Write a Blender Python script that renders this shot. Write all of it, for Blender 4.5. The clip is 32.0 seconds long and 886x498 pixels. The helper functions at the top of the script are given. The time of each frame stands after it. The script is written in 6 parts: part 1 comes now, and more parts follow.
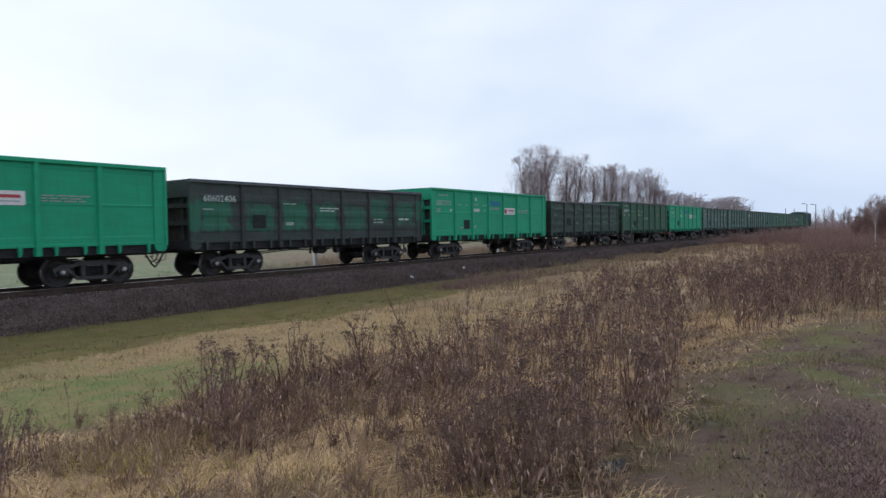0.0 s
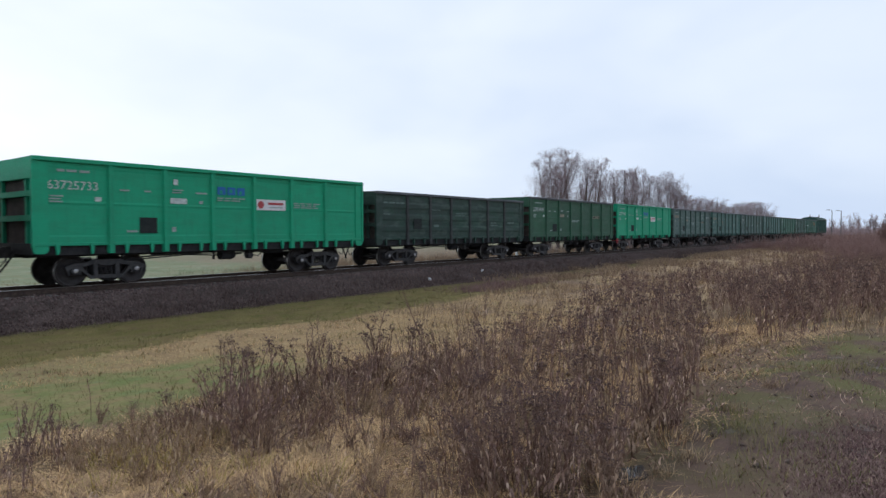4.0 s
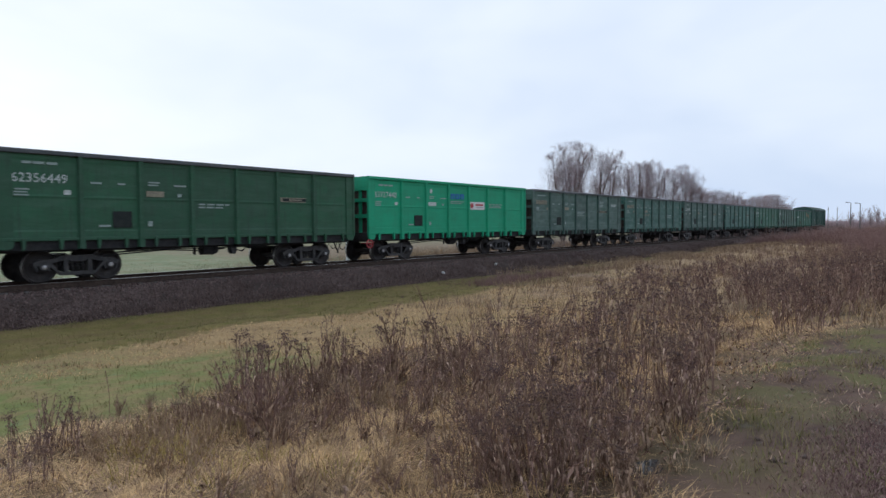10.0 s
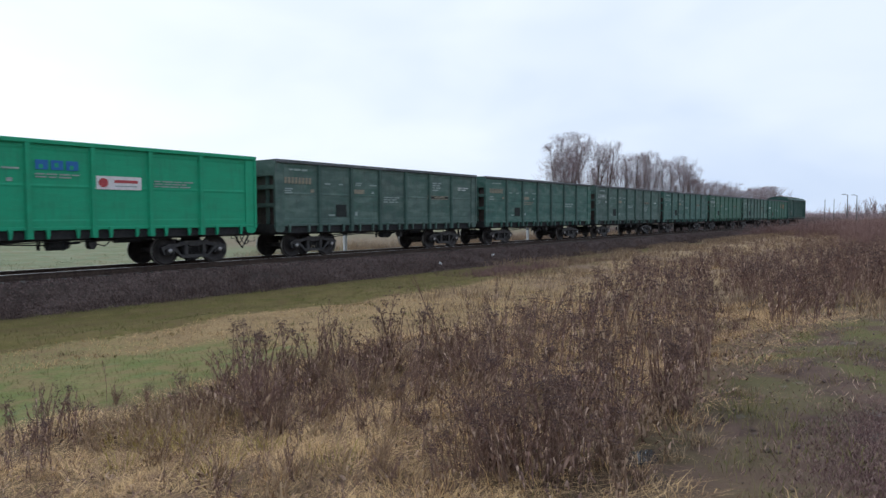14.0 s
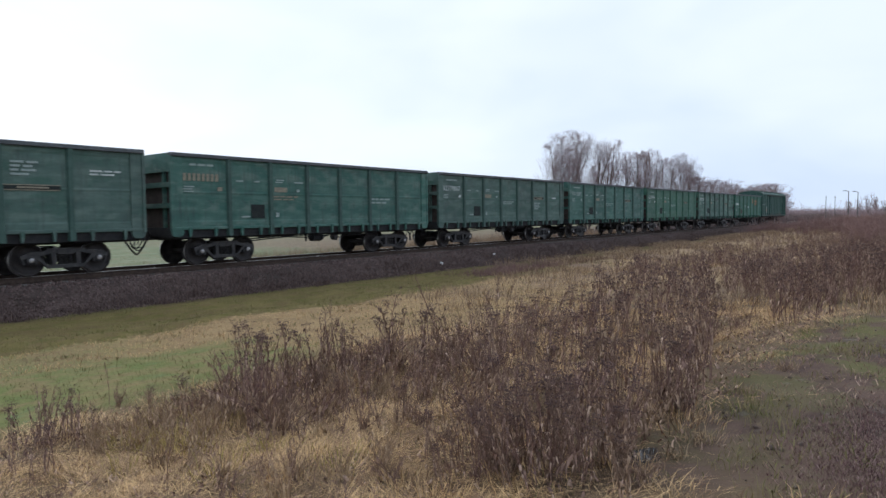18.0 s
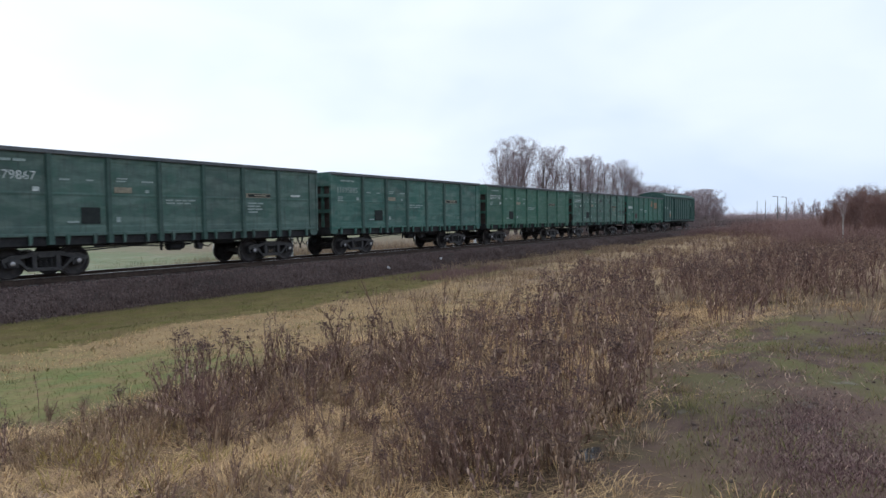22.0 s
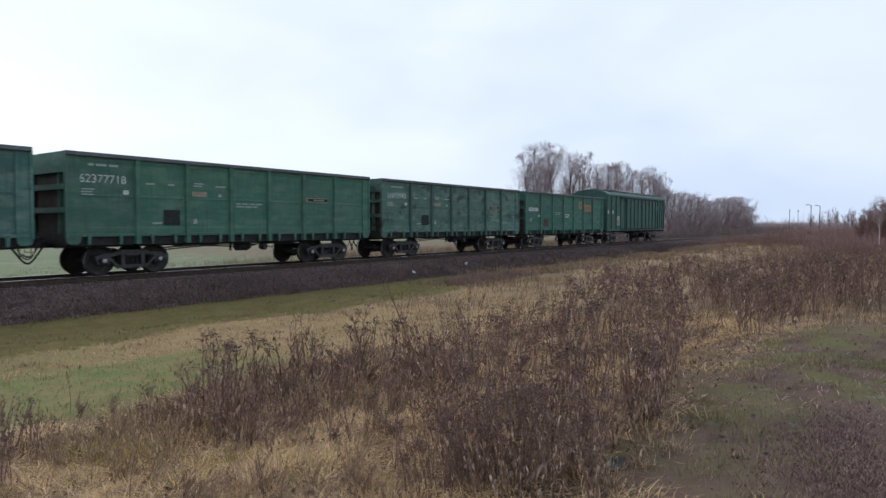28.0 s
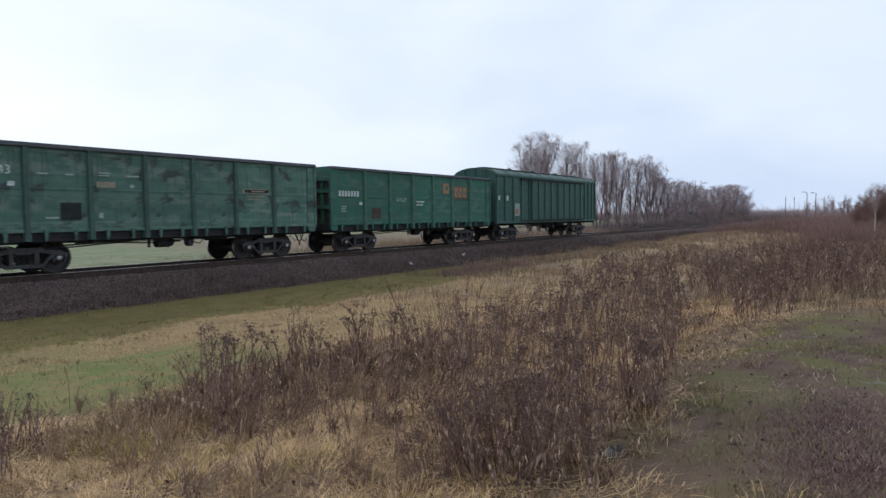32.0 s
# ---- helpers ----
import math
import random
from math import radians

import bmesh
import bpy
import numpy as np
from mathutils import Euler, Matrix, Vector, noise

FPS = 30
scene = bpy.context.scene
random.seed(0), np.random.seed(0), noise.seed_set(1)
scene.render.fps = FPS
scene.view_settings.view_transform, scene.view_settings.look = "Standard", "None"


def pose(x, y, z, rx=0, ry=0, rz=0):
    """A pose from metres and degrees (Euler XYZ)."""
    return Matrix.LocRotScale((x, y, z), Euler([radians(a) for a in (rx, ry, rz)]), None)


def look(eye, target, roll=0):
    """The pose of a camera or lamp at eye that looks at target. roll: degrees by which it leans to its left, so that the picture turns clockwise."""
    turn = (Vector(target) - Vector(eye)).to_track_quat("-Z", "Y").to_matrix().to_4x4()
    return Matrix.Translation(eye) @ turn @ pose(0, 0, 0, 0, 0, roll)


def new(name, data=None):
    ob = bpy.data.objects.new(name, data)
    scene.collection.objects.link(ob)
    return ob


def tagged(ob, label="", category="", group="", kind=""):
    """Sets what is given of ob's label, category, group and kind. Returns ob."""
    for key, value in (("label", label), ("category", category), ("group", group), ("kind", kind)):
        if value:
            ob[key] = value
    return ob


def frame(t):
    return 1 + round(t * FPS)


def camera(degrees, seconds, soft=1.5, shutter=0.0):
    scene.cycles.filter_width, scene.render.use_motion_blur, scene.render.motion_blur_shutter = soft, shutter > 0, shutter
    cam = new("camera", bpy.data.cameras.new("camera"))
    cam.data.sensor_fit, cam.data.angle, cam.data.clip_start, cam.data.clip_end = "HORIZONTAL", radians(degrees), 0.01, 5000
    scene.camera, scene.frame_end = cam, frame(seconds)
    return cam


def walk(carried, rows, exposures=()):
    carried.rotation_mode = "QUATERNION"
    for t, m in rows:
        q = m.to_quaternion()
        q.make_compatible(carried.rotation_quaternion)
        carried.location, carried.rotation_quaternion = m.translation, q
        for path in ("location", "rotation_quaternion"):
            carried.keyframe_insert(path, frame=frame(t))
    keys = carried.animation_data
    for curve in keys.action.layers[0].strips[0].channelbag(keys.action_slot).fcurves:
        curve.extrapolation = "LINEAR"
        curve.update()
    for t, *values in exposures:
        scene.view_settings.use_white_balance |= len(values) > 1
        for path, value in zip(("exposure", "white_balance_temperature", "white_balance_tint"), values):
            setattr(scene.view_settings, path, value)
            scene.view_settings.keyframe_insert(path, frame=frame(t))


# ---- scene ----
# ---------------------------------------------------------------- camera
EYE = (0.0, -21.448, 1.63)


def aim(yaw, pitch, roll):
    """Held at one spot: yaw to the left of +y, pitch up, roll as look()."""
    a, b = radians(yaw), radians(pitch)
    way = Vector((-math.sin(a) * math.cos(b), math.cos(a) * math.cos(b), math.sin(b)))
    return look(EYE, Vector(EYE) + way * 10, roll)


cam = camera(69.03, 32.0, soft=1.45, shutter=0.4)
walk(cam, [(t, aim(yaw, pitch, roll)) for t, yaw, pitch, roll in (
    (0, -54.42, -1.81, -0.79), (0.5, -54.45, -1.77, -0.63), (1, -54.33, -1.78, -0.48), (1.5, -54.02, -1.84, -0.45), (2, -53.71, -1.90, -0.31),
    (2.5, -53.36, -1.84, -0.35), (3, -53.15, -1.80, -0.21), (3.5, -52.95, -1.71, -0.19), (5.5, -52.52, -1.26, -0.12), (6, -52.49, -1.31, -0.12),
    (6.5, -52.37, -1.42, -0.14), (7, -52.16, -1.56, -0.25), (7.5, -51.91, -1.65, -0.36), (8, -51.63, -1.65, -0.22), (8.5, -51.49, -1.61, -0.20),
    (9, -51.41, -1.72, -0.10), (9.5, -51.49, -1.93, -0.33), (10, -51.58, -2.13, -0.30), (10.5, -51.63, -2.26, -0.35), (11, -51.62, -2.38, -0.38),
    (11.5, -51.57, -2.38, -0.31), (12, -51.50, -2.42, -0.10), (12.5, -51.46, -2.48, -0.00), (13, -51.47, -2.68, -0.14), (13.5, -51.59, -2.85, -0.21),
    (14, -51.82, -2.96, -0.12), (14.5, -51.85, -2.96, -0.04), (16.5, -51.34, -2.91, 0.14), (17, -51.43, -2.93, -0.14), (17.5, -51.56, -2.98, -0.39),
    (18, -51.73, -2.98, -0.59), (18.5, -52.06, -3.01, -0.39), (19, -52.78, -3.07, -0.14), (19.5, -53.54, -3.01, -0.16), (20, -54.48, -2.90, -0.49),
    (20.5, -55.23, -2.86, -0.71), (21, -55.90, -2.73, -0.70), (21.5, -56.34, -2.72, -0.52), (22, -56.45, -2.65, -0.58), (22.5, -56.27, -2.67, -0.74),
    (23, -56.02, -2.56, -0.75), (23.5, -55.73, -2.34, -0.82), (24, -55.43, -2.14, -1.05), (24.5, -55.20, -2.11, -0.79), (25, -55.01, -2.10, -0.72),
    (25.5, -54.89, -2.09, -0.49), (27.5, -54.37, -2.14, 0.04), (28, -54.19, -2.19, 0.07), (28.5, -54.17, -2.24, 0.16), (29, -54.08, -2.18, 0.24),
    (29.5, -54.30, -2.14, 0.17), (30, -54.45, -2.19, -0.01), (30.5, -54.68, -2.35, -0.17), (31, -54.83, -2.49, -0.32), (31.5, -54.77, -2.78, -0.49),
    (32, -54.45, -2.99, -0.53))],
    exposures=[(0, 0.0), (9, 0.0), (13, 0.04), (19, 0.14), (23, 0.14), (28, 0.06), (32, 0.02)])

# ---------------------------------------------------------------- world and sun
SUN_AZ, SUN_EL = radians(8), radians(32)      # azimuth from +y towards +x
sun_way = Vector((math.sin(SUN_AZ) * math.cos(SUN_EL), math.cos(SUN_AZ) * math.cos(SUN_EL), math.sin(SUN_EL)))


class Nodes:
    """Short way to write a node tree."""

    def __init__(self, tree):
        self.t = tree
        tree.nodes.clear()

    def add(self, kind, operation=None, **sockets):
        n = self.t.nodes.new(kind)
        if operation:
            n.operation = operation
        for key, value in sockets.items():
            self.put(n.inputs[int(key[1:]) if key[0] == "i" else key], value)
        return n

    def put(self, socket, value):
        if isinstance(value, bpy.types.NodeSocket):
            self.t.links.new(value, socket)
        else:
            socket.default_value = value

    def mix(self, fac, a, b, blend="MIX"):
        n = self.t.nodes.new("ShaderNodeMix")
        n.data_type, n.blend_type = "RGBA", blend
        self.put(n.inputs[0], fac)
        self.put(n.inputs[6], a if isinstance(a, bpy.types.NodeSocket) else (*a, 1))
        self.put(n.inputs[7], b if isinstance(b, bpy.types.NodeSocket) else (*b, 1))
        return n.outputs[2]

    def math(self, op, a, b=0.0, c=0.0):
        n = self.t.nodes.new("ShaderNodeMath")
        n.operation = op
        self.put(n.inputs[0], a), self.put(n.inputs[1], b), self.put(n.inputs[2], c)
        return n.outputs[0]

    def ramp(self, fac, lo, hi, a=0.0, b=1.0):
        n = self.t.nodes.new("ShaderNodeMapRange")
        n.interpolation_type = "SMOOTHSTEP"
        for key, value in zip((0, 1, 2, 3, 4), (fac, lo, hi, a, b)):
            self.put(n.inputs[key], value)
        return n.outputs[0]

    def noise(self, vector, scale, detail=4.0, rough=0.55, distort=0.0):
        n = self.t.nodes.new("ShaderNodeTexNoise")
        self.put(n.inputs["Vector"], vector)
        n.inputs["Scale"].default_value, n.inputs["Detail"].default_value = scale, detail
        n.inputs["Roughness"].default_value, n.inputs["Distortion"].default_value = rough, distort
        return n.outputs["Fac"]

    def mapped(self, vector, scale=(1, 1, 1), move=(0, 0, 0)):
        n = self.t.nodes.new("ShaderNodeMapping")
        self.put(n.inputs["Vector"], vector)
        n.inputs["Scale"].default_value, n.inputs["Location"].default_value = scale, move
        return n.outputs[0]


world = bpy.data.worlds.new("overcast_sky")
scene.world = world
world.use_nodes = True
W = Nodes(world.node_tree)
sky = world.node_tree.nodes.new("ShaderNodeTexSky")
sky.sky_type, sky.sun_disc = "NISHITA", False
sky.sun_elevation, sky.sun_rotation = SUN_EL, SUN_AZ
sky_way = W.add("ShaderNodeTexCoord").outputs["Generated"]
clear = W.mix(1.0, sky.outputs[0], (0.07, 0.07, 0.07), "MULTIPLY")
cloud_space = W.mapped(sky_way, (1.0, 1.0, 2.2), (0.35, 0.1, 0.0))
bank = W.noise(cloud_space, 1.7, 3.5, 0.45, 0.2)
wisp = W.noise(cloud_space, 4.5, 3.0, 0.5, 0.3)
dot = W.add("ShaderNodeVectorMath", operation="DOT_PRODUCT", i0=sky_way, i1=tuple(sun_way))
veil = W.ramp(dot.outputs["Value"], 0.45, 1.0)
lit = W.math("ADD", W.math("MULTIPLY", W.ramp(bank, 0.34, 0.68), 0.42), W.math("MULTIPLY", W.ramp(wisp, 0.3, 0.7), 0.14))
lit = W.math("ADD", lit, W.math("MULTIPLY", veil, 0.62))
cloud = W.mix(lit, (0.64, 0.775, 1.01), (1.08, 1.15, 1.23))
overcast = W.mix(0.95, clear, cloud)
back = W.add("ShaderNodeBackground", Color=overcast, Strength=0.95)
world.node_tree.links.new(back.outputs[0], W.add("ShaderNodeOutputWorld").inputs[0])

sun = new("sun", bpy.data.lights.new("sun", "SUN"))
sun.data.energy, sun.data.angle, sun.data.color = 1.0, radians(30), (1.0, 0.96, 0.9)
sun.matrix_world = look(sun_way * 200, (0, 0, 0))

# ---------------------------------------------------------------- materials


def material(name):
    m = bpy.data.materials.new(name)
    m.use_nodes = True
    n = Nodes(m.node_tree)
    n.m = m
    n.xyz = n.add("ShaderNodeTexCoord").outputs["Object"]
    n.any = n.add("ShaderNodeObjectInfo").outputs["Random"]
    return n


def finish(n, colour, rough=0.7, metal=0.0, bump=None, depth=0.02, spec=0.4):
    s = n.add("ShaderNodeBsdfPrincipled", Roughness=rough, Metallic=metal)
    n.put(s.inputs["Base Color"], colour if isinstance(colour, bpy.types.NodeSocket) else (*colour, 1))
    n.put(s.inputs["Specular IOR Level"], spec)
    if bump is not None:
        b = n.add("ShaderNodeBump", Strength=0.6, Distance=depth, Height=bump)
        n.put(s.inputs["Normal"], b.outputs[0])
    n.t.links.new(s.outputs[0], n.add("ShaderNodeOutputMaterial").inputs[0])
    return n.m


def wagon_paint(name, base, faded, grime, dirt=0.5, patch=0.0, patch_colour=(0.03, 0.2, 0.11), scuff=0.0, squares=False):
    """Sprayed paint with weathered sheets, run-down streaks, grime and, on old wagons, retouched patches."""
    n = material(name)
    drift = n.add("ShaderNodeVectorMath", operation="ADD", i0=n.xyz, i1=n.add("ShaderNodeCombineXYZ", X=n.math("MULTIPLY", n.any, 7.0)).outputs[0])
    space = drift.outputs[0]
    broad = n.noise(n.mapped(space, (0.55, 0.55, 2.2)), 1.7, 6.0, 0.62)
    streak = n.noise(n.mapped(space, (7.0, 7.0, 0.55)), 1.5, 4.0, 0.6)
    fine = n.noise(space, 22.0, 4.0, 0.65)
    colour = n.mix(n.ramp(broad, 0.35, 0.7), base, faded)
    if patch:
        blocks = n.noise(n.mapped(space, (0.7, 0.7, 1.6), (3, 1, 2)), 1.7, 4.0, 0.55)
        colour = n.mix(n.math("MULTIPLY", n.ramp(blocks, 0.48, 0.62), patch), colour, patch_colour)
    if scuff:
        # pale smears rubbed along the sheets
        smear = n.noise(n.mapped(space, (0.8, 0.8, 2.4), (9, 4, 1)), 1.4, 5.0, 0.58, 0.3)
        colour = n.mix(n.math("MULTIPLY", n.ramp(smear, 0.50, 0.66), scuff), colour, (0.170, 0.235, 0.200))
        sooty = n.noise(n.mapped(space, (0.9, 0.9, 1.3), (2, 8, 5)), 1.5, 5.0, 0.6, 0.4)
        colour = n.mix(n.math("MULTIPLY", n.ramp(sooty, 0.55, 0.66), min(1.0, scuff * (1.1 if scuff > 0.6 else 0.6))), colour, grime)
    if squares:
        # fields brushed over for fresh lettering, one on most sheets
        at = n.add("ShaderNodeSeparateXYZ", Vector=n.xyz)
        rag = n.math("MULTIPLY", n.math("SUBTRACT", n.noise(space, 2.6, 4.0, 0.62), 0.5), 1.0)
        across = n.math("ADD", n.math("ABSOLUTE", n.math("ADD", at.outputs[0], n.math("MULTIPLY", n.any, 0.2))), rag)
        up = n.math("ADD", n.math("ABSOLUTE", n.math("SUBTRACT", at.outputs[2], n.math("ADD", 2.05, n.math("MULTIPLY", n.any, 0.45)))), rag)
        field = n.math("MULTIPLY", n.ramp(across, 0.72, 0.55), n.ramp(up, 0.58, 0.40))
        colour = n.mix(n.math("MULTIPLY", field, n.ramp(n.any, 0.05, 0.35, 0.3, 0.75)), colour, (0.020, 0.175, 0.095))
    dirty = n.math("MULTIPLY", n.ramp(streak, 0.48, 0.78), dirt)
    colour = n.mix(dirty, colour, grime)
    colour = n.mix(n.math("MULTIPLY", n.ramp(fine, 0.55, 0.8), dirt * 0.6), colour, grime)
    colour = n.mix(n.math("MULTIPLY", n.any, 0.30 * min(1.0, dirt * 1.5)), colour, grime)
    rough = n.ramp(fine, 0.3, 0.7, 0.5, 0.75)
    return finish(n, colour, rough, 0.0, n.math("ADD", n.math("MULTIPLY", broad, 1.5), n.math("MULTIPLY", fine, 0.25)), 0.015, 0.3)


def plain(name, a, b, scale=6.0, rough=0.75, metal=0.0, depth=0.01, spec=0.35):
    n = material(name)
    f = n.noise(n.xyz, scale, 6.0, 0.62)
    g = n.noise(n.xyz, scale * 7.0, 3.0, 0.6)
    c = n.mix(n.ramp(f, 0.32, 0.7), a, b)
    c = n.mix(n.math("MULTIPLY", n.ramp(g, 0.5, 0.8), 0.35), c, tuple(v * 0.55 for v in a))
    return finish(n, c, rough, metal, g, depth, spec)


def island(name, a, b, c, rough=0.85, through_light=0.0):
    """For joined blades, twigs and stones: each loose piece takes a tone of its own."""
    n = material(name)
    r = n.add("ShaderNodeNewGeometry").outputs["Random Per Island"]
    f = n.noise(n.xyz, 0.55, 4.0, 0.6)
    tone = n.mix(n.ramp(r, 0.0, 0.6), a, b)
    tone = n.mix(n.ramp(n.math("ADD", n.math("MULTIPLY", r, 0.5), n.math("MULTIPLY", f, 0.9)), 0.55, 0.95), tone, c)
    return finish(n, tone, rough, 0.0, None, 0.0, 0.2)


def withered(name, a, b, c, tan, share):
    """For the parts of dead plants: pieces of three tones, and whole plants that have bleached towards tan."""
    n = material(name)
    r = n.add("ShaderNodeNewGeometry").outputs["Random Per Island"]
    tone = n.mix(n.ramp(r, 0.0, 0.55), a, b)
    tone = n.mix(n.ramp(r, 0.68, 1.0), tone, c)
    tone = n.mix(n.math("MULTIPLY", n.ramp(n.any, 0.35, 0.95), share), tone, n.mix(r, tan, tuple(v * 0.6 for v in tan)))
    return finish(n, tone, 0.85, 0.0, None, 0.0, 0.2)


def patched(name, a, b, c):
    """Dry blades: each a tone of its own, in paler and browner patches of a metre and less."""
    n = material(name)
    r = n.add("ShaderNodeNewGeometry").outputs["Random Per Island"]
    broad, small = n.noise(n.xyz, 0.9, 4.0, 0.6), n.noise(n.xyz, 4.0, 3.0, 0.6)
    tone = n.mix(n.ramp(r, 0.15, 0.75), a, b)
    tone = n.mix(n.ramp(n.math("ADD", n.math("MULTIPLY", r, 0.35), small), 0.58, 0.85), tone, c)
    brown = n.mix(r, (0.185, 0.120, 0.084), (0.10, 0.068, 0.055))
    tone = n.mix(n.math("MULTIPLY", n.ramp(broad, 0.50, 0.66), 0.75), tone, brown)
    return finish(n, tone, 0.85, 0.0, None, 0.0, 0.2)


BRIGHT = wagon_paint("bright_green_paint", (0.012, 0.345, 0.183), (0.016, 0.30, 0.158), (0.02, 0.10, 0.06), 0.28)
DARK = wagon_paint("blackened_green_paint", (0.038, 0.047, 0.046), (0.058, 0.068, 0.066), (0.027, 0.027, 0.029), 0.75, 0.30, (0.020, 0.100, 0.058), 0.0, True)
OLIVE = wagon_paint("old_green_paint", (0.023, 0.050, 0.039), (0.034, 0.066, 0.050), (0.026, 0.031, 0.031), 0.65, 0.40, (0.020, 0.078, 0.048), 0.22)
GREEN = wagon_paint("mid_green_paint", (0.027, 0.092, 0.050), (0.044, 0.114, 0.070), (0.03, 0.046, 0.038), 0.55, 0.40, (0.022, 0.118, 0.058))
GREY_GREEN = wagon_paint("grey_green_paint", (0.066, 0.120, 0.102), (0.114, 0.178, 0.154), (0.044, 0.054, 0.053), 0.6, 0.6, (0.044, 0.112, 0.086), 0.4)
# grimy, and darker than the sheets: shading of the posts' sides is in the colour
POST_DARK = wagon_paint("grimy_shaded_post_paint", (0.045, 0.094, 0.078), (0.066, 0.122, 0.104), (0.032, 0.040, 0.038), 0.6)
POST_SOOT = wagon_paint("sooty_post_paint", (0.036, 0.040, 0.040), (0.054, 0.058, 0.057), (0.027, 0.027, 0.028), 0.6)
# worn paint greyed and lightened to carry the sky's reflection on upper edges
RAIL_TOP = wagon_paint("worn_skylit_rail_paint", (0.070, 0.080, 0.088), (0.125, 0.135, 0.145), (0.045, 0.048, 0.050), 0.6)
TEAL = wagon_paint("weathered_teal_paint", (0.050, 0.136, 0.110), (0.100, 0.200, 0.164), (0.038, 0.054, 0.053), 0.6, 0.7, (0.030, 0.120, 0.094), 0.55)
WORN = wagon_paint("worn_leaf_green_paint", (0.046, 0.134, 0.090), (0.080, 0.176, 0.125), (0.036, 0.052, 0.046), 0.6, 0.5, (0.030, 0.124, 0.090), 0.25)
VIVID = wagon_paint("blue_green_paint", (0.028, 0.122, 0.086), (0.050, 0.150, 0.108), (0.032, 0.052, 0.046), 0.6, 0.6, (0.018, 0.150, 0.096), 0.3)
SCUFFED = wagon_paint("scuffed_pale_green_paint", (0.066, 0.156, 0.117), (0.110, 0.204, 0.158), (0.040, 0.055, 0.050), 0.75, 0.45, (0.034, 0.100, 0.074), 0.9)
DEEP = wagon_paint("deep_green_paint", (0.036, 0.094, 0.078), (0.052, 0.116, 0.096), (0.026, 0.044, 0.040), 0.45)
# paler than the wall green: sky reflection on the roof is in this colour
ROOF = wagon_paint("skylit_roof_green", (0.058, 0.118, 0.096), (0.095, 0.150, 0.128), (0.045, 0.065, 0.058), 0.5, 0.0, (0.03, 0.2, 0.11), 0.4)
UNDER = plain("underframe_black", (0.014, 0.015, 0.017), (0.032, 0.031, 0.032), 5.0, 0.8)
CAST = plain("cast_steel", (0.033, 0.033, 0.035), (0.070, 0.066, 0.065), 7.0, 0.5, 0.25)
WHEEL = plain("wheel_steel", (0.030, 0.027, 0.027), (0.058, 0.050, 0.048), 6.0, 0.6, 0.15)
TREAD = plain("worn_tread", (0.30, 0.29, 0.28), (0.42, 0.41, 0.40), 12.0, 0.32, 0.9, 0.002)
END_RUST = plain("rusty_end_sheet", (0.050, 0.034, 0.030), (0.085, 0.062, 0.055), 4.0, 0.85)
RUBBER = plain("hose_rubber", (0.012, 0.012, 0.013), (0.024, 0.023, 0.023), 20.0, 0.65)
CHALK = plain("stencil_white", (0.36, 0.42, 0.40), (0.62, 0.66, 0.64), 9.0, 0.8, 0.0, 0.001)
DIM_CHALK = plain("faded_stencil", (0.20, 0.27, 0.25), (0.36, 0.42, 0.40), 9.0, 0.8, 0.0, 0.001)
FAINT_CHALK = plain("worn_stencil", (0.085, 0.130, 0.112), (0.15, 0.20, 0.18), 9.0, 0.85, 0.0, 0.001)
RUST_MARK = plain("rusty_marking", (0.190, 0.175, 0.130), (0.30, 0.270, 0.205), 9.0, 0.85, 0.0, 0.001)
BLUE_MARK = plain("blue_marking", (0.015, 0.11, 0.33), (0.02, 0.15, 0.40), 9.0, 0.6, 0.0, 0.001)
ORANGE_MARK = plain("orange_marking", (0.27, 0.145, 0.080), (0.34, 0.20, 0.115), 9.0, 0.7, 0.0, 0.001)
BROWN_FIELD = plain("browned_paint", (0.075, 0.088, 0.060), (0.120, 0.100, 0.068), 4.0, 0.8, 0.0, 0.001)
WHITE_PLATE = plain("white_plate", (0.60, 0.58, 0.58), (0.72, 0.71, 0.72), 5.0, 0.6, 0.0, 0.001)
RED_MARK = plain("red_marking", (0.36, 0.05, 0.06), (0.46, 0.08, 0.08), 9.0, 0.7, 0.0, 0.001)
BLACK_MARK = plain("black_patch", (0.010, 0.014, 0.014), (0.022, 0.028, 0.026), 5.0, 0.8, 0.0, 0.001)
SLEEPER = plain("concrete_sleeper", (0.11, 0.105, 0.10), (0.20, 0.19, 0.175), 8.0, 0.9)
RAIL = plain("rusty_rail", (0.045, 0.030, 0.024), (0.090, 0.062, 0.048), 9.0, 0.7, 0.3)
RAILHEAD = plain("polished_railhead", (0.36, 0.36, 0.38), (0.46, 0.46, 0.47), 6.0, 0.3, 0.9, 0.001)
POST_WHITE = plain("whitewashed_post", (0.66, 0.67, 0.66), (0.84, 0.84, 0.83), 9.0, 0.85)
POLE = plain("grey_pole", (0.10, 0.10, 0.105), (0.18, 0.17, 0.17), 3.0, 0.8)
BARK = plain("tree_bark", (0.095, 0.075, 0.068), (0.18, 0.145, 0.132), 3.0, 0.9)
BIRCH = plain("birch_bark", (0.30, 0.28, 0.26), (0.50, 0.48, 0.45), 3.0, 0.85)
# twig tones lightened: the haze over distant crowns is mixed into them
TWIG = island("hazy_fine_twigs", (0.310, 0.232, 0.240), (0.380, 0.295, 0.300), (0.240, 0.180, 0.190))
RED_TWIG = island("reddish_twigs", (0.195, 0.112, 0.098), (0.245, 0.150, 0.132), (0.150, 0.096, 0.088))
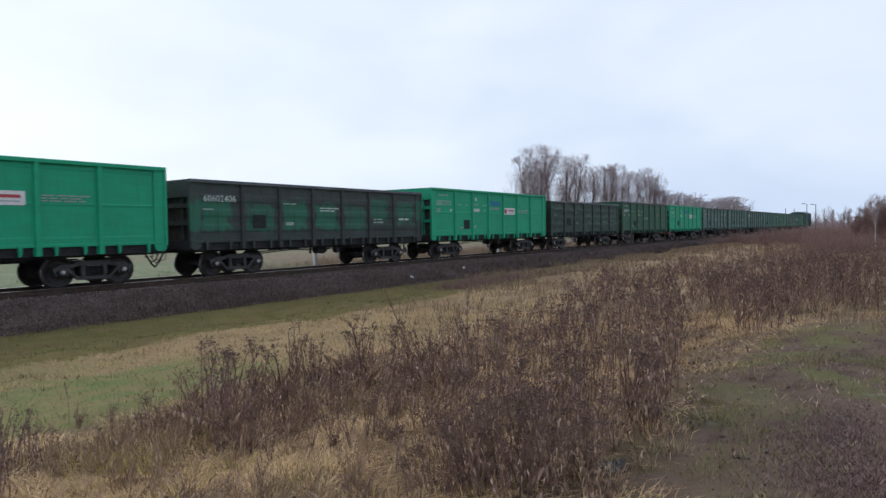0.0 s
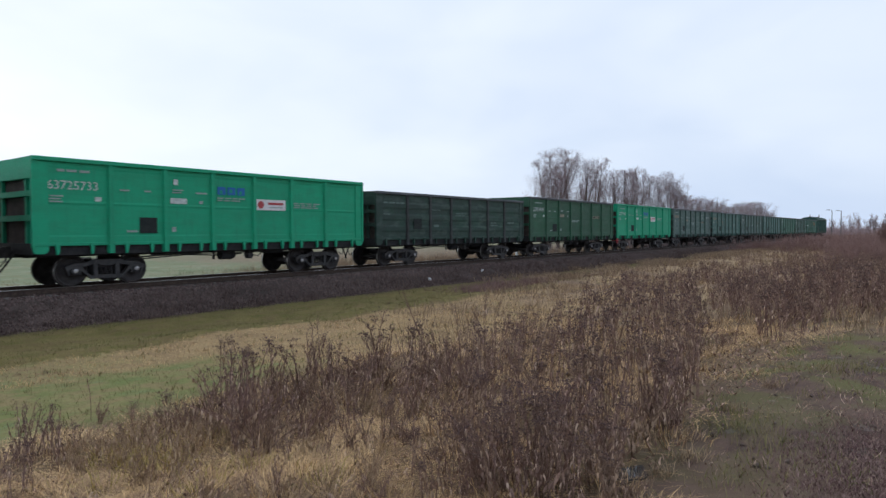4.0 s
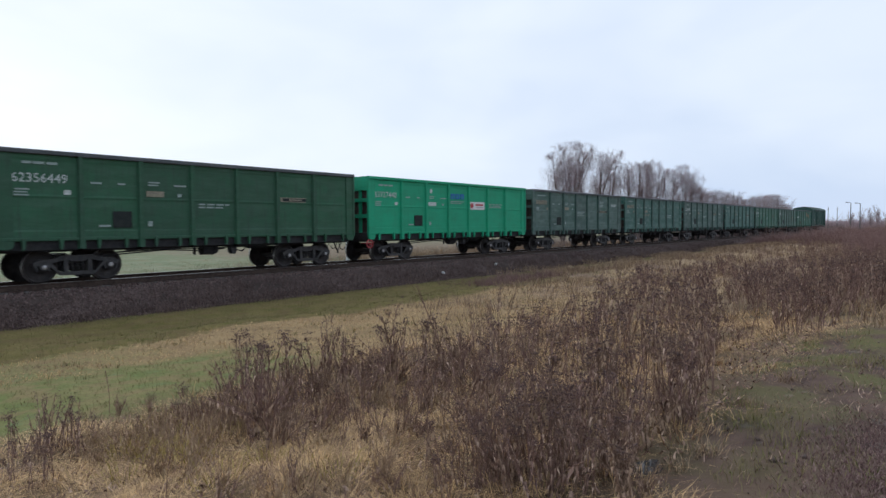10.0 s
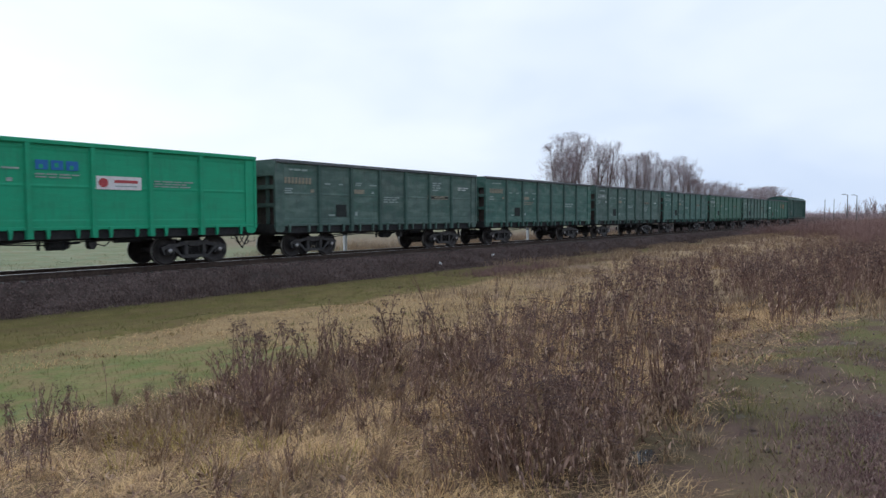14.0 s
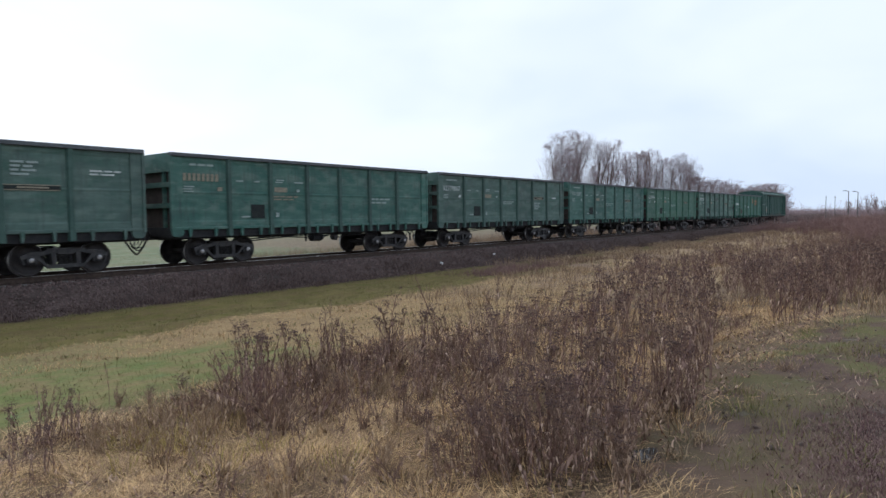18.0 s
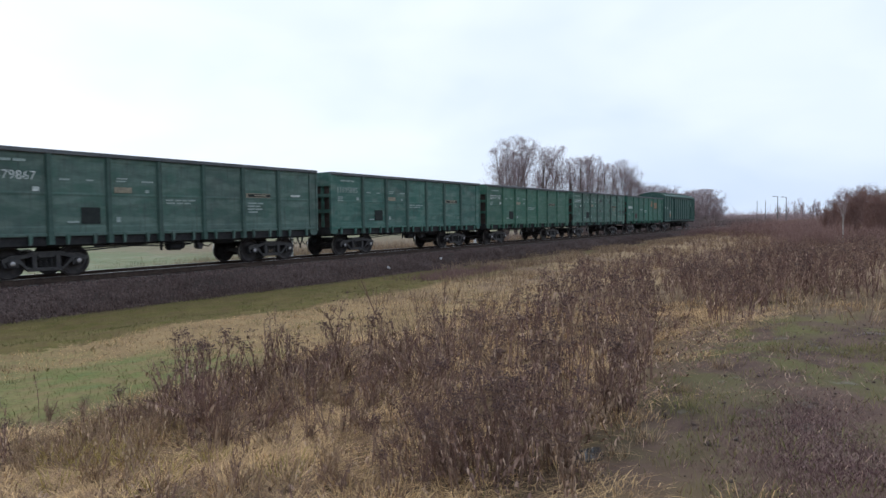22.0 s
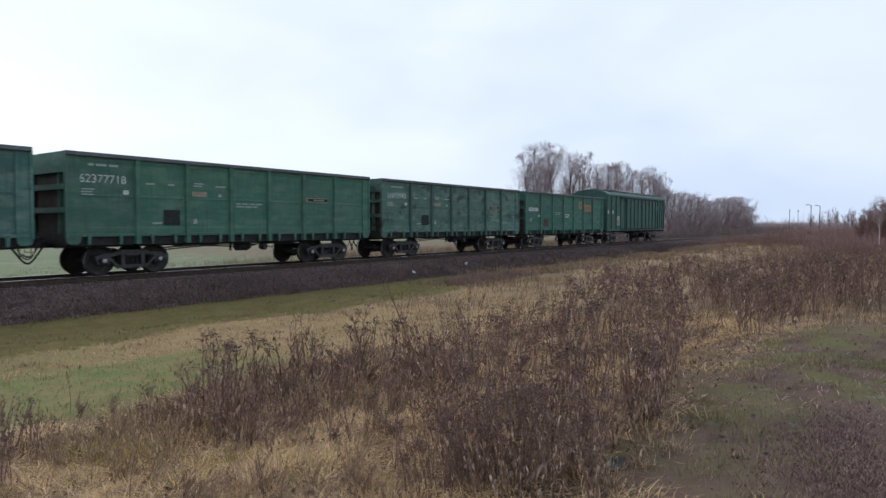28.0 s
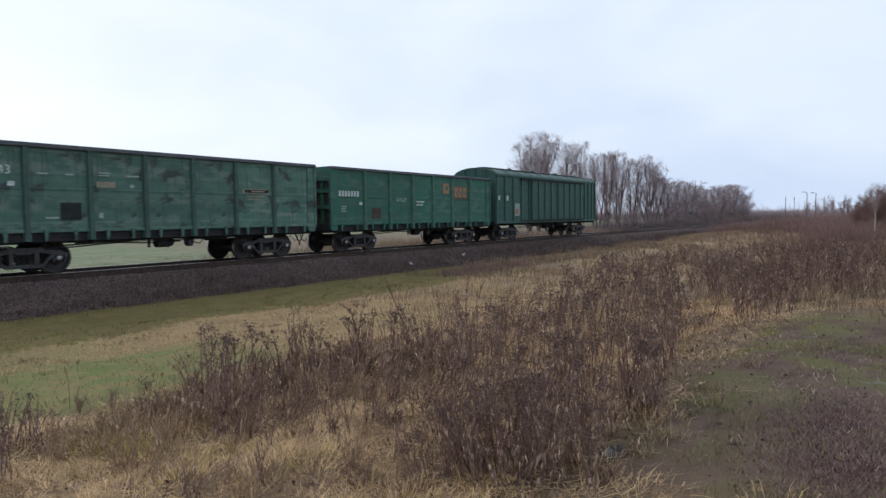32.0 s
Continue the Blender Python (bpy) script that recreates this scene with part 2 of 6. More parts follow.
HEDGE = island("hedge_twigs", (0.150, 0.115, 0.110), (0.200, 0.155, 0.148), (0.110, 0.084, 0.082))
HEATH = patched("heath_straw", (0.45, 0.325, 0.200), (0.315, 0.220, 0.140), (0.215, 0.145, 0.108))
STRAW = patched("dry_grass", (0.74, 0.505, 0.260), (0.50, 0.330, 0.170), (0.28, 0.175, 0.112))
FRESH = island("green_grass", (0.150, 0.152, 0.054), (0.205, 0.192, 0.078), (0.27, 0.210, 0.11))
RED_LITTER = island("purple_brown_litter", (0.110, 0.058, 0.060), (0.170, 0.098, 0.094), (0.32, 0.225, 0.200))
FIELD_GRASS = island("field_blades", (0.140, 0.200, 0.095), (0.200, 0.235, 0.135), (0.28, 0.245, 0.150))
STEM = withered("dead_stems", (0.130, 0.073, 0.061), (0.212, 0.127, 0.104), (0.38, 0.265, 0.200), (0.30, 0.205, 0.135), 0.6)
SEED = withered("seed_heads", (0.084, 0.053, 0.048), (0.130, 0.083, 0.074), (0.215, 0.142, 0.122), (0.19, 0.130, 0.095), 0.5)
# the third, palest tone paints in leaves that catch the light
LEAF = withered("withered_leaves", (0.132, 0.079, 0.067), (0.295, 0.187, 0.149), (0.62, 0.455, 0.340), (0.48, 0.335, 0.215), 0.8)
TAN_LEAF = withered("bleached_leaves", (0.250, 0.165, 0.115), (0.44, 0.300, 0.190), (0.68, 0.500, 0.330), (0.54, 0.385, 0.215), 0.7)
TAN_STEM = withered("bleached_stems", (0.230, 0.150, 0.110), (0.34, 0.230, 0.155), (0.52, 0.380, 0.255), (0.46, 0.330, 0.200), 0.7)
FOOT = island("dead_verge_growth", (0.066, 0.044, 0.042), (0.102, 0.070, 0.064), (0.17, 0.119, 0.100))
YELLOW = island("yellowing_grass", (0.40, 0.31, 0.075), (0.30, 0.26, 0.07), (0.46, 0.34, 0.13))
CLOD = island("mud_clod", (0.060, 0.043, 0.036), (0.10, 0.072, 0.060), (0.15, 0.115, 0.098))
STONE = island("ballast_stone", (0.076, 0.051, 0.046), (0.106, 0.073, 0.066), (0.165, 0.118, 0.106))


def ground_material():
    """Meadow beside a railway: worn green verge, a flattened straw strip, frost-green turf, bare earth by the camera."""
    n = material("meadow_ground")
    sep = n.add("ShaderNodeSeparateXYZ", Vector=n.xyz)
    x, y = sep.outputs[0], sep.outputs[1]
    big = n.noise(n.xyz, 0.35, 5.0, 0.6)
    mid = n.noise(n.xyz, 1.7, 5.0, 0.62)
    fine = n.noise(n.xyz, 14.0, 5.0, 0.7)
    yy = n.math("ADD", y, n.math("MULTIPLY", n.math("SUBTRACT", big, 0.5), 1.6))
    yy = n.math("ADD", yy, n.math("MULTIPLY", n.math("SUBTRACT", mid, 0.5), 0.9))
    straw = n.mix(n.ramp(mid, 0.3, 0.7), (0.36, 0.252, 0.132), (0.27, 0.186, 0.100))
    green = n.mix(n.ramp(mid, 0.3, 0.7), (0.112, 0.104, 0.030), (0.195, 0.152, 0.060))
    tussock = n.noise(n.mapped(n.xyz, (1.0, 1.7, 1.0)), 1.9, 4.0, 0.62)
    green = n.mix(n.math("MULTIPLY", n.ramp(tussock, 0.44, 0.62), 0.7), green, (0.150, 0.104, 0.052))
    turf = n.mix(n.ramp(mid, 0.35, 0.7), (0.148, 0.176, 0.060), (0.235, 0.205, 0.092))
    turf = n.mix(n.math("MULTIPLY", n.ramp(tussock, 0.47, 0.62), 0.75), turf, (0.240, 0.182, 0.092))
    turf = n.mix(n.math("MULTIPLY", n.ramp(tussock, 0.42, 0.30), 0.7), turf, (0.150, 0.205, 0.098))
    field = n.mix(n.ramp(big, 0.35, 0.65), (0.155, 0.200, 0.112), (0.225, 0.245, 0.160))
    rows = n.noise(n.mapped(n.xyz, (0.8, 0.25, 1.0)), 2.2, 5.0, 0.65)
    field = n.mix(n.math("MULTIPLY", n.ramp(rows, 0.46, 0.64), 0.75), field, (0.205, 0.185, 0.105))
    field = n.mix(n.math("MULTIPLY", n.ramp(rows, 0.44, 0.32), 0.6), field, (0.100, 0.150, 0.068))
    scrub = n.mix(n.ramp(mid, 0.35, 0.65), (0.21, 0.150, 0.088), (0.125, 0.088, 0.060))
    c = n.mix(n.ramp(yy, -14.4, -12.6), scrub, turf)
    wander = n.math("MULTIPLY", n.math("SUBTRACT", mid, 0.5), 5.0)
    c = n.mix(n.math("MULTIPLY", n.ramp(n.math("ADD", x, wander), 6.2, 8.4), n.ramp(yy, -14.4, -13.2)), c, straw)
    c = n.mix(n.math("MULTIPLY", n.ramp(yy, -10.9, -9.7), n.ramp(n.math("ADD", x, wander), 3.4, 7.2, 0.3, 1.0)), c, straw)
    edge = n.math("ADD", y, n.math("MULTIPLY", n.math("SUBTRACT", n.noise(n.xyz, 0.8, 3.0, 0.5), 0.5), 0.28))
    edge = n.math("ADD", edge, n.math("MULTIPLY", n.math("SUBTRACT", n.noise(n.xyz, 5.0, 4.0, 0.65), 0.5), n.ramp(x, 6.0, 14.0, 1.5, 0.4)))
    c = n.mix(n.ramp(edge, -8.72, -8.40), c, green)
    # leaf mould and dead roots along the foot of the ballast
    c = n.mix(n.math("MULTIPLY", n.ramp(n.math("ADD", y, n.math("MULTIPLY", n.math("SUBTRACT", mid, 0.5), 2.2)), -4.6, -3.6), 0.85), c, (0.062, 0.044, 0.034))
    right = n.ramp(n.math("ADD", x, n.math("MULTIPLY", n.math("SUBTRACT", big, 0.5), 14.0)), 14.0, 24.0)
    heath = n.mix(n.ramp(big, 0.4, 0.62), (0.37, 0.268, 0.155), (0.23, 0.160, 0.115))
    beyond = n.ramp(n.math("ADD", x, n.math("MULTIPLY", n.math("SUBTRACT", big, 0.5), 10.0)), 20.0, 27.0)
    c = n.mix(n.math("MAXIMUM", n.math("MULTIPLY", right, n.ramp(yy, -8.4, -9.2)), n.math("MULTIPLY", beyond, n.ramp(yy, -5.2, -6.4))), c, heath)
    rank = n.math("MULTIPLY", n.ramp(n.math("ADD", x, n.math("MULTIPLY", n.math("SUBTRACT", big, 0.5), 16.0)), 28.0, 40.0), n.ramp(y, 70.0, 25.0))
    field = n.mix(n.math("MULTIPLY", rank, 0.85), field, n.mix(n.ramp(mid, 0.4, 0.62), (0.25, 0.185, 0.130), (0.155, 0.112, 0.088)))
    c = n.mix(n.ramp(y, 4.5, 6.5), c, field)
    # muddy, mossy vehicle track beside the camera
    mud = n.mix(n.ramp(mid, 0.35, 0.6), (0.072, 0.047, 0.041), (0.128, 0.086, 0.070))
    mud = n.mix(n.math("MULTIPLY", n.ramp(fine, 0.50, 0.66), 0.8), mud, (0.190, 0.130, 0.098))
    mud = n.mix(n.math("MULTIPLY", n.ramp(n.noise(n.xyz, 1.1, 5.0, 0.6), 0.44, 0.58), n.ramp(x, 5.0, 9.0, 0.35, 0.95)), mud, (0.125, 0.122, 0.050))
    lane = n.math("MULTIPLY", n.ramp(n.math("ADD", y, n.math("MULTIPLY", n.math("SUBTRACT", mid, 0.5), 0.8)), -19.35, -19.95), n.math("MULTIPLY", n.ramp(x, 3.2, 5.0), n.ramp(x, 13.0, 10.0)))
    c = n.mix(lane, c, mud)
    c = n.mix(n.math("MULTIPLY", n.ramp(fine, 0.45, 0.75), 0.55), c, (0.075, 0.058, 0.036))
    wet = n.math("MULTIPLY", lane, n.ramp(mid, 0.42, 0.32))
    return finish(n, c, n.ramp(wet, 0.2, 0.8, 0.95, 0.62), 0.0, n.math("ADD", n.math("MULTIPLY", fine, 0.6), mid), 0.06, n.ramp(wet, 0.2, 0.8, 0.1, 0.3))


GROUND = ground_material()


def ballast_material():
    n = material("ballast_bed")
    v = n.t.nodes.new("ShaderNodeTexVoronoi")
    n.put(v.inputs["Vector"], n.xyz)
    v.inputs["Scale"].default_value = 16.0
    big = n.noise(n.xyz, 0.8, 4.0)
    grey = n.mix(n.add("ShaderNodeSeparateColor", Color=v.outputs["Color"]).outputs[0], (0.062, 0.044, 0.040), (0.122, 0.087, 0.078))
    c = n.mix(n.ramp(big, 0.42, 0.68), grey, (0.060, 0.046, 0.041))
    return finish(n, c, 0.95, 0.0, n.math("SUBTRACT", 1.0, v.outputs["Distance"]), 0.06, 0.2)


BALLAST = ballast_material()

# ---------------------------------------------------------------- mesh tools


class Shape:
    """Collects solids into one mesh."""

    def __init__(self):
        self.v, self.f = [], []

    def solid(self, verts, faces):
        k = len(self.v)
        self.v += [tuple(p) for p in verts]
        self.f += [tuple(k + i for i in f) for f in faces]
        return self

    def box(self, x0, x1, y0, y1, z0, z1, cut=0.0):
        """A block; cut chamfers its long edges along x."""
        if cut <= 0:
            prof = [(y0, z0), (y1, z0), (y1, z1), (y0, z1)]
        else:
            prof = [(y0 + cut, z0), (y1 - cut, z0), (y1, z0 + cut), (y1, z1 - cut), (y1 - cut, z1), (y0 + cut, z1), (y0, z1 - cut), (y0, z0 + cut)]
        return self.along_x(prof, x0, x1)

    def along_x(self, prof, x0, x1):
        n = len(prof)
        v = [(x0, a, b) for a, b in prof] + [(x1, a, b) for a, b in prof]
        f = [tuple(range(n))[::-1], tuple(range(n, 2 * n))] + [(i, (i + 1) % n, n + (i + 1) % n, n + i) for i in range(n)]
        return self.solid(v, f)

    def along_y(self, prof, y0, y1):
        n = len(prof)
        v = [(a, y0, b) for a, b in prof] + [(a, y1, b) for a, b in prof]
        f = [tuple(range(n)), tuple(range(n, 2 * n))[::-1]] + [(i, n + i, n + (i + 1) % n, (i + 1) % n) for i in range(n)]
        return self.solid(v, f)

    def along_z(self, prof, z0, z1):
        n = len(prof)
        v = [(a, b, z0) for a, b in prof] + [(a, b, z1) for a, b in prof]
        f = [tuple(range(n))[::-1], tuple(range(n, 2 * n))] + [(i, (i + 1) % n, n + (i + 1) % n, n + i) for i in range(n)]
        return self.solid(v, f)

    def tube(self, points, radii, n=6):
        """A bent round bar through points; radii a number or one a point."""
        pts = [Vector(p) for p in points]
        if not isinstance(radii, (list, tuple)):
            radii = [radii] * len(pts)
        v, f = [], []
        for i, p in enumerate(pts):
            way = (pts[min(i + 1, len(pts) - 1)] - pts[max(i - 1, 0)]).normalized()
            side = way.cross(Vector((0.0, 0.0, 1.0)) if abs(way.z) < 0.9 else Vector((1.0, 0.0, 0.0))).normalized()
            up = side.cross(way)
            for j in range(n):
                a = 2 * math.pi * j / n
                v.append(p + (side * math.cos(a) + up * math.sin(a)) * radii[i])
        for i in range(len(pts) - 1):
            for j in range(n):
                a, b = i * n + j, i * n + (j + 1) % n
                f.append((a, b, b + n, a + n))
        f += [tuple(range(n))[::-1], tuple(range(len(v) - n, len(v)))]
        return self.solid(v, f)

    def turned_y(self, prof, n=28, at=(0, 0, 0), capped=True):
        """Turned about the y axis; prof: (radius, y)."""
        v, f = [], []
        for r, y in prof:
            for j in range(n):
                a = 2 * math.pi * j / n
                v.append((at[0] + r * math.sin(a), at[1] + y, at[2] + r * math.cos(a)))
        for i in range(len(prof) - 1):
            for j in range(n):
                a, b = i * n + j, i * n + (j + 1) % n
                f.append((a, b, b + n, a + n))
        if capped:
            f += [tuple(range(n))[::-1], tuple(range(len(v) - n, len(v)))]
        return self.solid(v, f)

    def mesh(self, name, mat, smooth=False):
        me = bpy.data.meshes.new(name)
        me.from_pydata(self.v, [], self.f)
        me.materials.append(mat)
        bm = bmesh.new()
        bm.from_mesh(me)
        bmesh.ops.recalc_face_normals(bm, faces=bm.faces)
        bm.to_mesh(me)
        bm.free()
        if smooth:
            me.polygons.foreach_set("use_smooth", [True] * len(me.polygons))
        return me


MESHES = {}


def shared(key, mat, make, smooth=False):
    """One mesh for alike parts in the same paint."""
    full = (key, mat.name)
    if full not in MESHES:
        MESHES[full] = make().mesh(key, mat, smooth)
    return MESHES[full]


def part(name, data, parent, label="", at=None):
    ob = new(name, data)
    ob.parent = parent
    if at is not None:
        ob.matrix_basis = at
    if label:
        tagged(ob, label)
    return ob


def bulk(name, verts, faces, mat, smooth=False):
    """A big joined mesh from arrays; faces: rows of equal length."""
    verts, faces = np.asarray(verts, np.float32), np.asarray(faces, np.int32)
    me = bpy.data.meshes.new(name)
    me.vertices.add(len(verts))
    me.vertices.foreach_set("co", verts.ravel())
    n, k = faces.shape
    me.loops.add(n * k)
    me.loops.foreach_set("vertex_index", faces.ravel())
    me.polygons.add(n)
    me.polygons.foreach_set("loop_start", np.arange(0, n * k, k, dtype=np.int32))
    me.materials.append(mat)
    me.update(calc_edges=True)
    if smooth:
        me.polygons.foreach_set("use_smooth", np.ones(n, bool))
    return me


def lettering(text, size, mat, depth=0.006):
    """Stencilled characters as a thin mesh in the x-z plane, facing -y, from its lower left corner."""
    key = ("text " + text + " %.2f" % size, mat.name)
    if key not in MESHES:
        cu = bpy.data.curves.new("lettering", "FONT")
        cu.body, cu.size, cu.extrude, cu.resolution_u = text, size, depth / 2, 2
        ob = new("lettering", cu)
        me = bpy.data.meshes.new_from_object(ob.evaluated_get(bpy.context.evaluated_depsgraph_get()))
        bpy.data.objects.remove(ob)
        me.transform(Matrix.Rotation(math.pi / 2, 4, "X"))
        me.materials.clear()
        me.materials.append(mat)
        MESHES[key] = me
    return MESHES[key]


# ---------------------------------------------------------------- ground, track
PROFILE_Y = (-400.0, -60.0, -30.0, -23.0, -20.5, -18.5, -16.0, -13.0, -9.5, -8.0, -6.7, -4.2, -2.0, 2.0, 4.2, 7.0, 30.0, 3000.0)
PROFILE_Z = (0.3, 0.2, 0.0, 0.02, 0.0, -0.28, -0.55, -0.72, -0.76, -0.70, -0.84, -0.80, -0.85, -0.92, -0.92, -1.0, -1.05, -1.05)


def smooth(a, lo, hi):
    s = np.clip((np.asarray(a, float) - lo) / (hi - lo), 0, 1)
    return s * s * (3 - 2 * s)


def ground_z(x, y):
    x, y = np.asarray(x, float), np.asarray(y, float)
    z = np.interp(y, PROFILE_Y, PROFILE_Z)
    beside = smooth(-y, 3.6, 7.0)
    z = z + 0.42 * smooth(x, 30, 100) * beside 
    near = beside * (np.hypot(x, y + 10) < 160)
    z = z + near * (0.06 * np.sin(0.9 * x + 0.4 * y) * np.sin(0.7 * y - 0.3 * x + 1.0) + 0.03 * np.sin(2.3 * x + 1.0) * np.sin(2.1 * y))
    return z


def grid(name, xs, ys, mat):
    gx, gy = np.meshgrid(xs, ys)
    v = np.stack([gx, gy, ground_z(gx, gy)], -1).reshape(-1, 3)
    nx, ny = len(xs), len(ys)
    i = (np.arange(ny - 1)[:, None] * nx + np.arange(nx - 1)[None, :]).ravel()
    return new(name, bulk(name, v, np.stack([i, i + 1, i + nx + 1, i + nx], -1), mat, True))


def spread(lo, hi, near_lo, near_hi, step):
    """Fine steps in the middle, growing steps outside."""
    out = list(np.arange(near_lo, near_hi + step / 2, step))
    s, a = step, near_hi
    while a < hi:
        s *= 1.35
        a = min(a + s, hi)
        out.append(a)
    s, a = step, near_lo
    while a > lo:
        s *= 1.35
        a = max(a - s, lo)
        out.insert(0, a)
    return np.array(out)


ground = grid("ground", spread(-4000, 4000, -15, 110, 0.45), spread(-4000, 4000, -24, 9, 0.3), GROUND)
tagged(ground, "rough winter meadow of straw, moss and pale turf", "ground", kind="structure")

TRACK_A, TRACK_B = -130.0, 420.0
bed = Shape()
bed.along_x([(-3.55, -0.86), (-3.1, -0.66), (-2.35, -0.24), (-1.9, -0.2), (1.9, -0.2), (2.35, -0.24), (3.2, -0.72), (4.0, -0.95), (0, -1.4)], TRACK_A, TRACK_B)
track_bed = new("track_bed", bed.mesh("track_bed", BALLAST))
tagged(track_bed, "dark gravel ballast bed under the railway line", "ballast", kind="structure")
railway = new("railway_track")
tagged(railway, "single railway line of steel rails on concrete sleepers", "railway track", kind="structure")
railway.matrix_basis = pose(0, 0, 0)
for side in (-1, 1):
    y = side * 0.797
    web = Shape().along_x([(y - 0.075, -0.18), (y + 0.075, -0.18), (y + 0.075, -0.168), (y + 0.012, -0.145), (y + 0.012, -0.045), (y + 0.037, -0.035), (y + 0.037, -0.004),
                           (y - 0.037, -0.004), (y - 0.037, -0.035), (y - 0.012, -0.045), (y - 0.012, -0.145), (y - 0.075, -0.168)], TRACK_A, TRACK_B)
    rail = part("rail", web.mesh("rail", RAIL), railway, "brown rusty steel rail")
    part("railhead", Shape().box(TRACK_A, TRACK_B, y - 0.032, y + 0.032, -0.004, 0.0).mesh("railhead", RAILHEAD), rail, "polished running surface")

# ---------------------------------------------------------------- wagons
PITCH, HALF = 13.92, 6.52
WHEEL_R = 0.4785
POSTS = (-6.44, -4.36, -2.60, -0.86, 0.86, 2.60, 4.36, 6.44)


def bogie(parent, x, flip):
    """Two-axle freight bogie: cast side frames, springs, bolster, axle boxes; its wheelsets are parts of the wagon."""
    ob = part("bogie", shared("bolster", CAST, lambda: Shape().along_x([(-1.12, 0.62), (-0.3, 0.52), (0.3, 0.52), (1.12, 0.62), (1.12, 0.78), (-1.12, 0.78)], -0.22, 0.22)),
              parent, "dark cast-steel bogie", pose(x, 0, 0))
    def frame_shape():
        s = Shape()
        y0, y1 = -0.09, 0.09
        top = [(-1.16, 0.62), (-0.98, 0.70), (-0.62, 0.72), (-0.42, 0.80), (0.42, 0.80), (0.62, 0.72), (0.98, 0.70), (1.16, 0.62), (1.13, 0.50), (0.93, 0.585),
               (0.66, 0.60), (0.40, 0.66), (-0.40, 0.66), (-0.66, 0.60), (-0.93, 0.585), (-1.13, 0.50)]
        s.along_y(top, y0, y1)
        s.along_y([(-0.46, 0.22), (0.46, 0.22), (0.50, 0.33), (-0.50, 0.33)], y0, y1)
        for k in (-1, 1):
            s.along_y([(k * 0.46, 0.22), (k * 0.50, 0.34), (k * 0.74, 0.62), (k * 0.88, 0.60)], y0, y1)
            s.along_y([(k * 0.27, 0.30), (k * 0.39, 0.30), (k * 0.39, 0.70), (k * 0.27, 0.70)], y0 - 0.02, y1 + 0.02)
            s.along_y([(k * 1.16, 0.63), (k * 1.06, 0.36), (k * 1.12, 0.36), (k * 1.20, 0.60)], y0, y1)
            s.along_y([(k * 0.74, 0.60), (k * 0.76, 0.36), (k * 0.81, 0.36), (k * 0.82, 0.60)], y0, y1)
        return s
    def spring_shape():
        s = Shape()
        pts = [(0.055 * math.cos(a), 0.055 * math.sin(a), 0.33 + 0.26 * a / (2 * math.pi * 4.5)) for a in np.linspace(0, 2 * math.pi * 4.5, 28)]
        return s.tube(pts, 0.016, 4)
    for side in (-1, 1):
        fr = part("side_frame", shared("side_frame", CAST, frame_shape), ob, "", pose(0, side * 1.02, 0))
    for side in (-1, 1):
        for k in (-0.15, 0.0, 0.15):
            part("spring", shared("spring", CAST, spring_shape), ob, "", pose(k, side * 1.03, 0))
        for k in (-0.925, 0.925):
            part("axle_box", shared("axle_box", CAST, lambda: Shape().turned_y([(0.05, -0.12), (0.115, -0.11), (0.125, -0.02), (0.15, 0.0), (0.15, 0.14), (0.1, 0.15)], 14)),
                 ob, "", pose(k, side * 1.04, WHEEL_R) if side < 0 else pose(k, side * 1.04, WHEEL_R, 0, 0, 180))
        # pale discs added to stand for the sky's glint on the axle boxes
        for k in (-0.925, 0.925):
            part("axle_cap", shared("axle_cap", RAILHEAD, lambda: Shape().turned_y([(0.02, -0.014), (0.062, -0.010), (0.066, 0.0), (0.02, 0.0)], 12)),
                 ob, "bright disc standing for the glint on the axle box", pose(k, side * 1.04 - 0.122, WHEEL_R) if side < 0 else pose(k, side * 1.04 + 0.122, WHEEL_R, 0, 0, 180))
        for k in (-1, 1):
            part("brake_shoe", shared("brake_shoe", UNDER, lambda: Shape().along_y([(-0.03, -0.2), (0.04, -0.16), (0.055, 0.0), (0.04, 0.16), (-0.03, 0.2), (0.0, 0.0)], -0.05, 0.05)),
                 ob, "", pose(k * 0.40, side * 0.79, 0.50, 0, 0, 0 if k < 0 else 180))
    part("brake_beam", shared("brake_beam", UNDER, lambda: Shape().box(-0.45, -0.37, -0.75, 0.75, 0.42, 0.5).box(0.37, 0.45, -0.75, 0.75, 0.42, 0.5)), ob)
    return ob


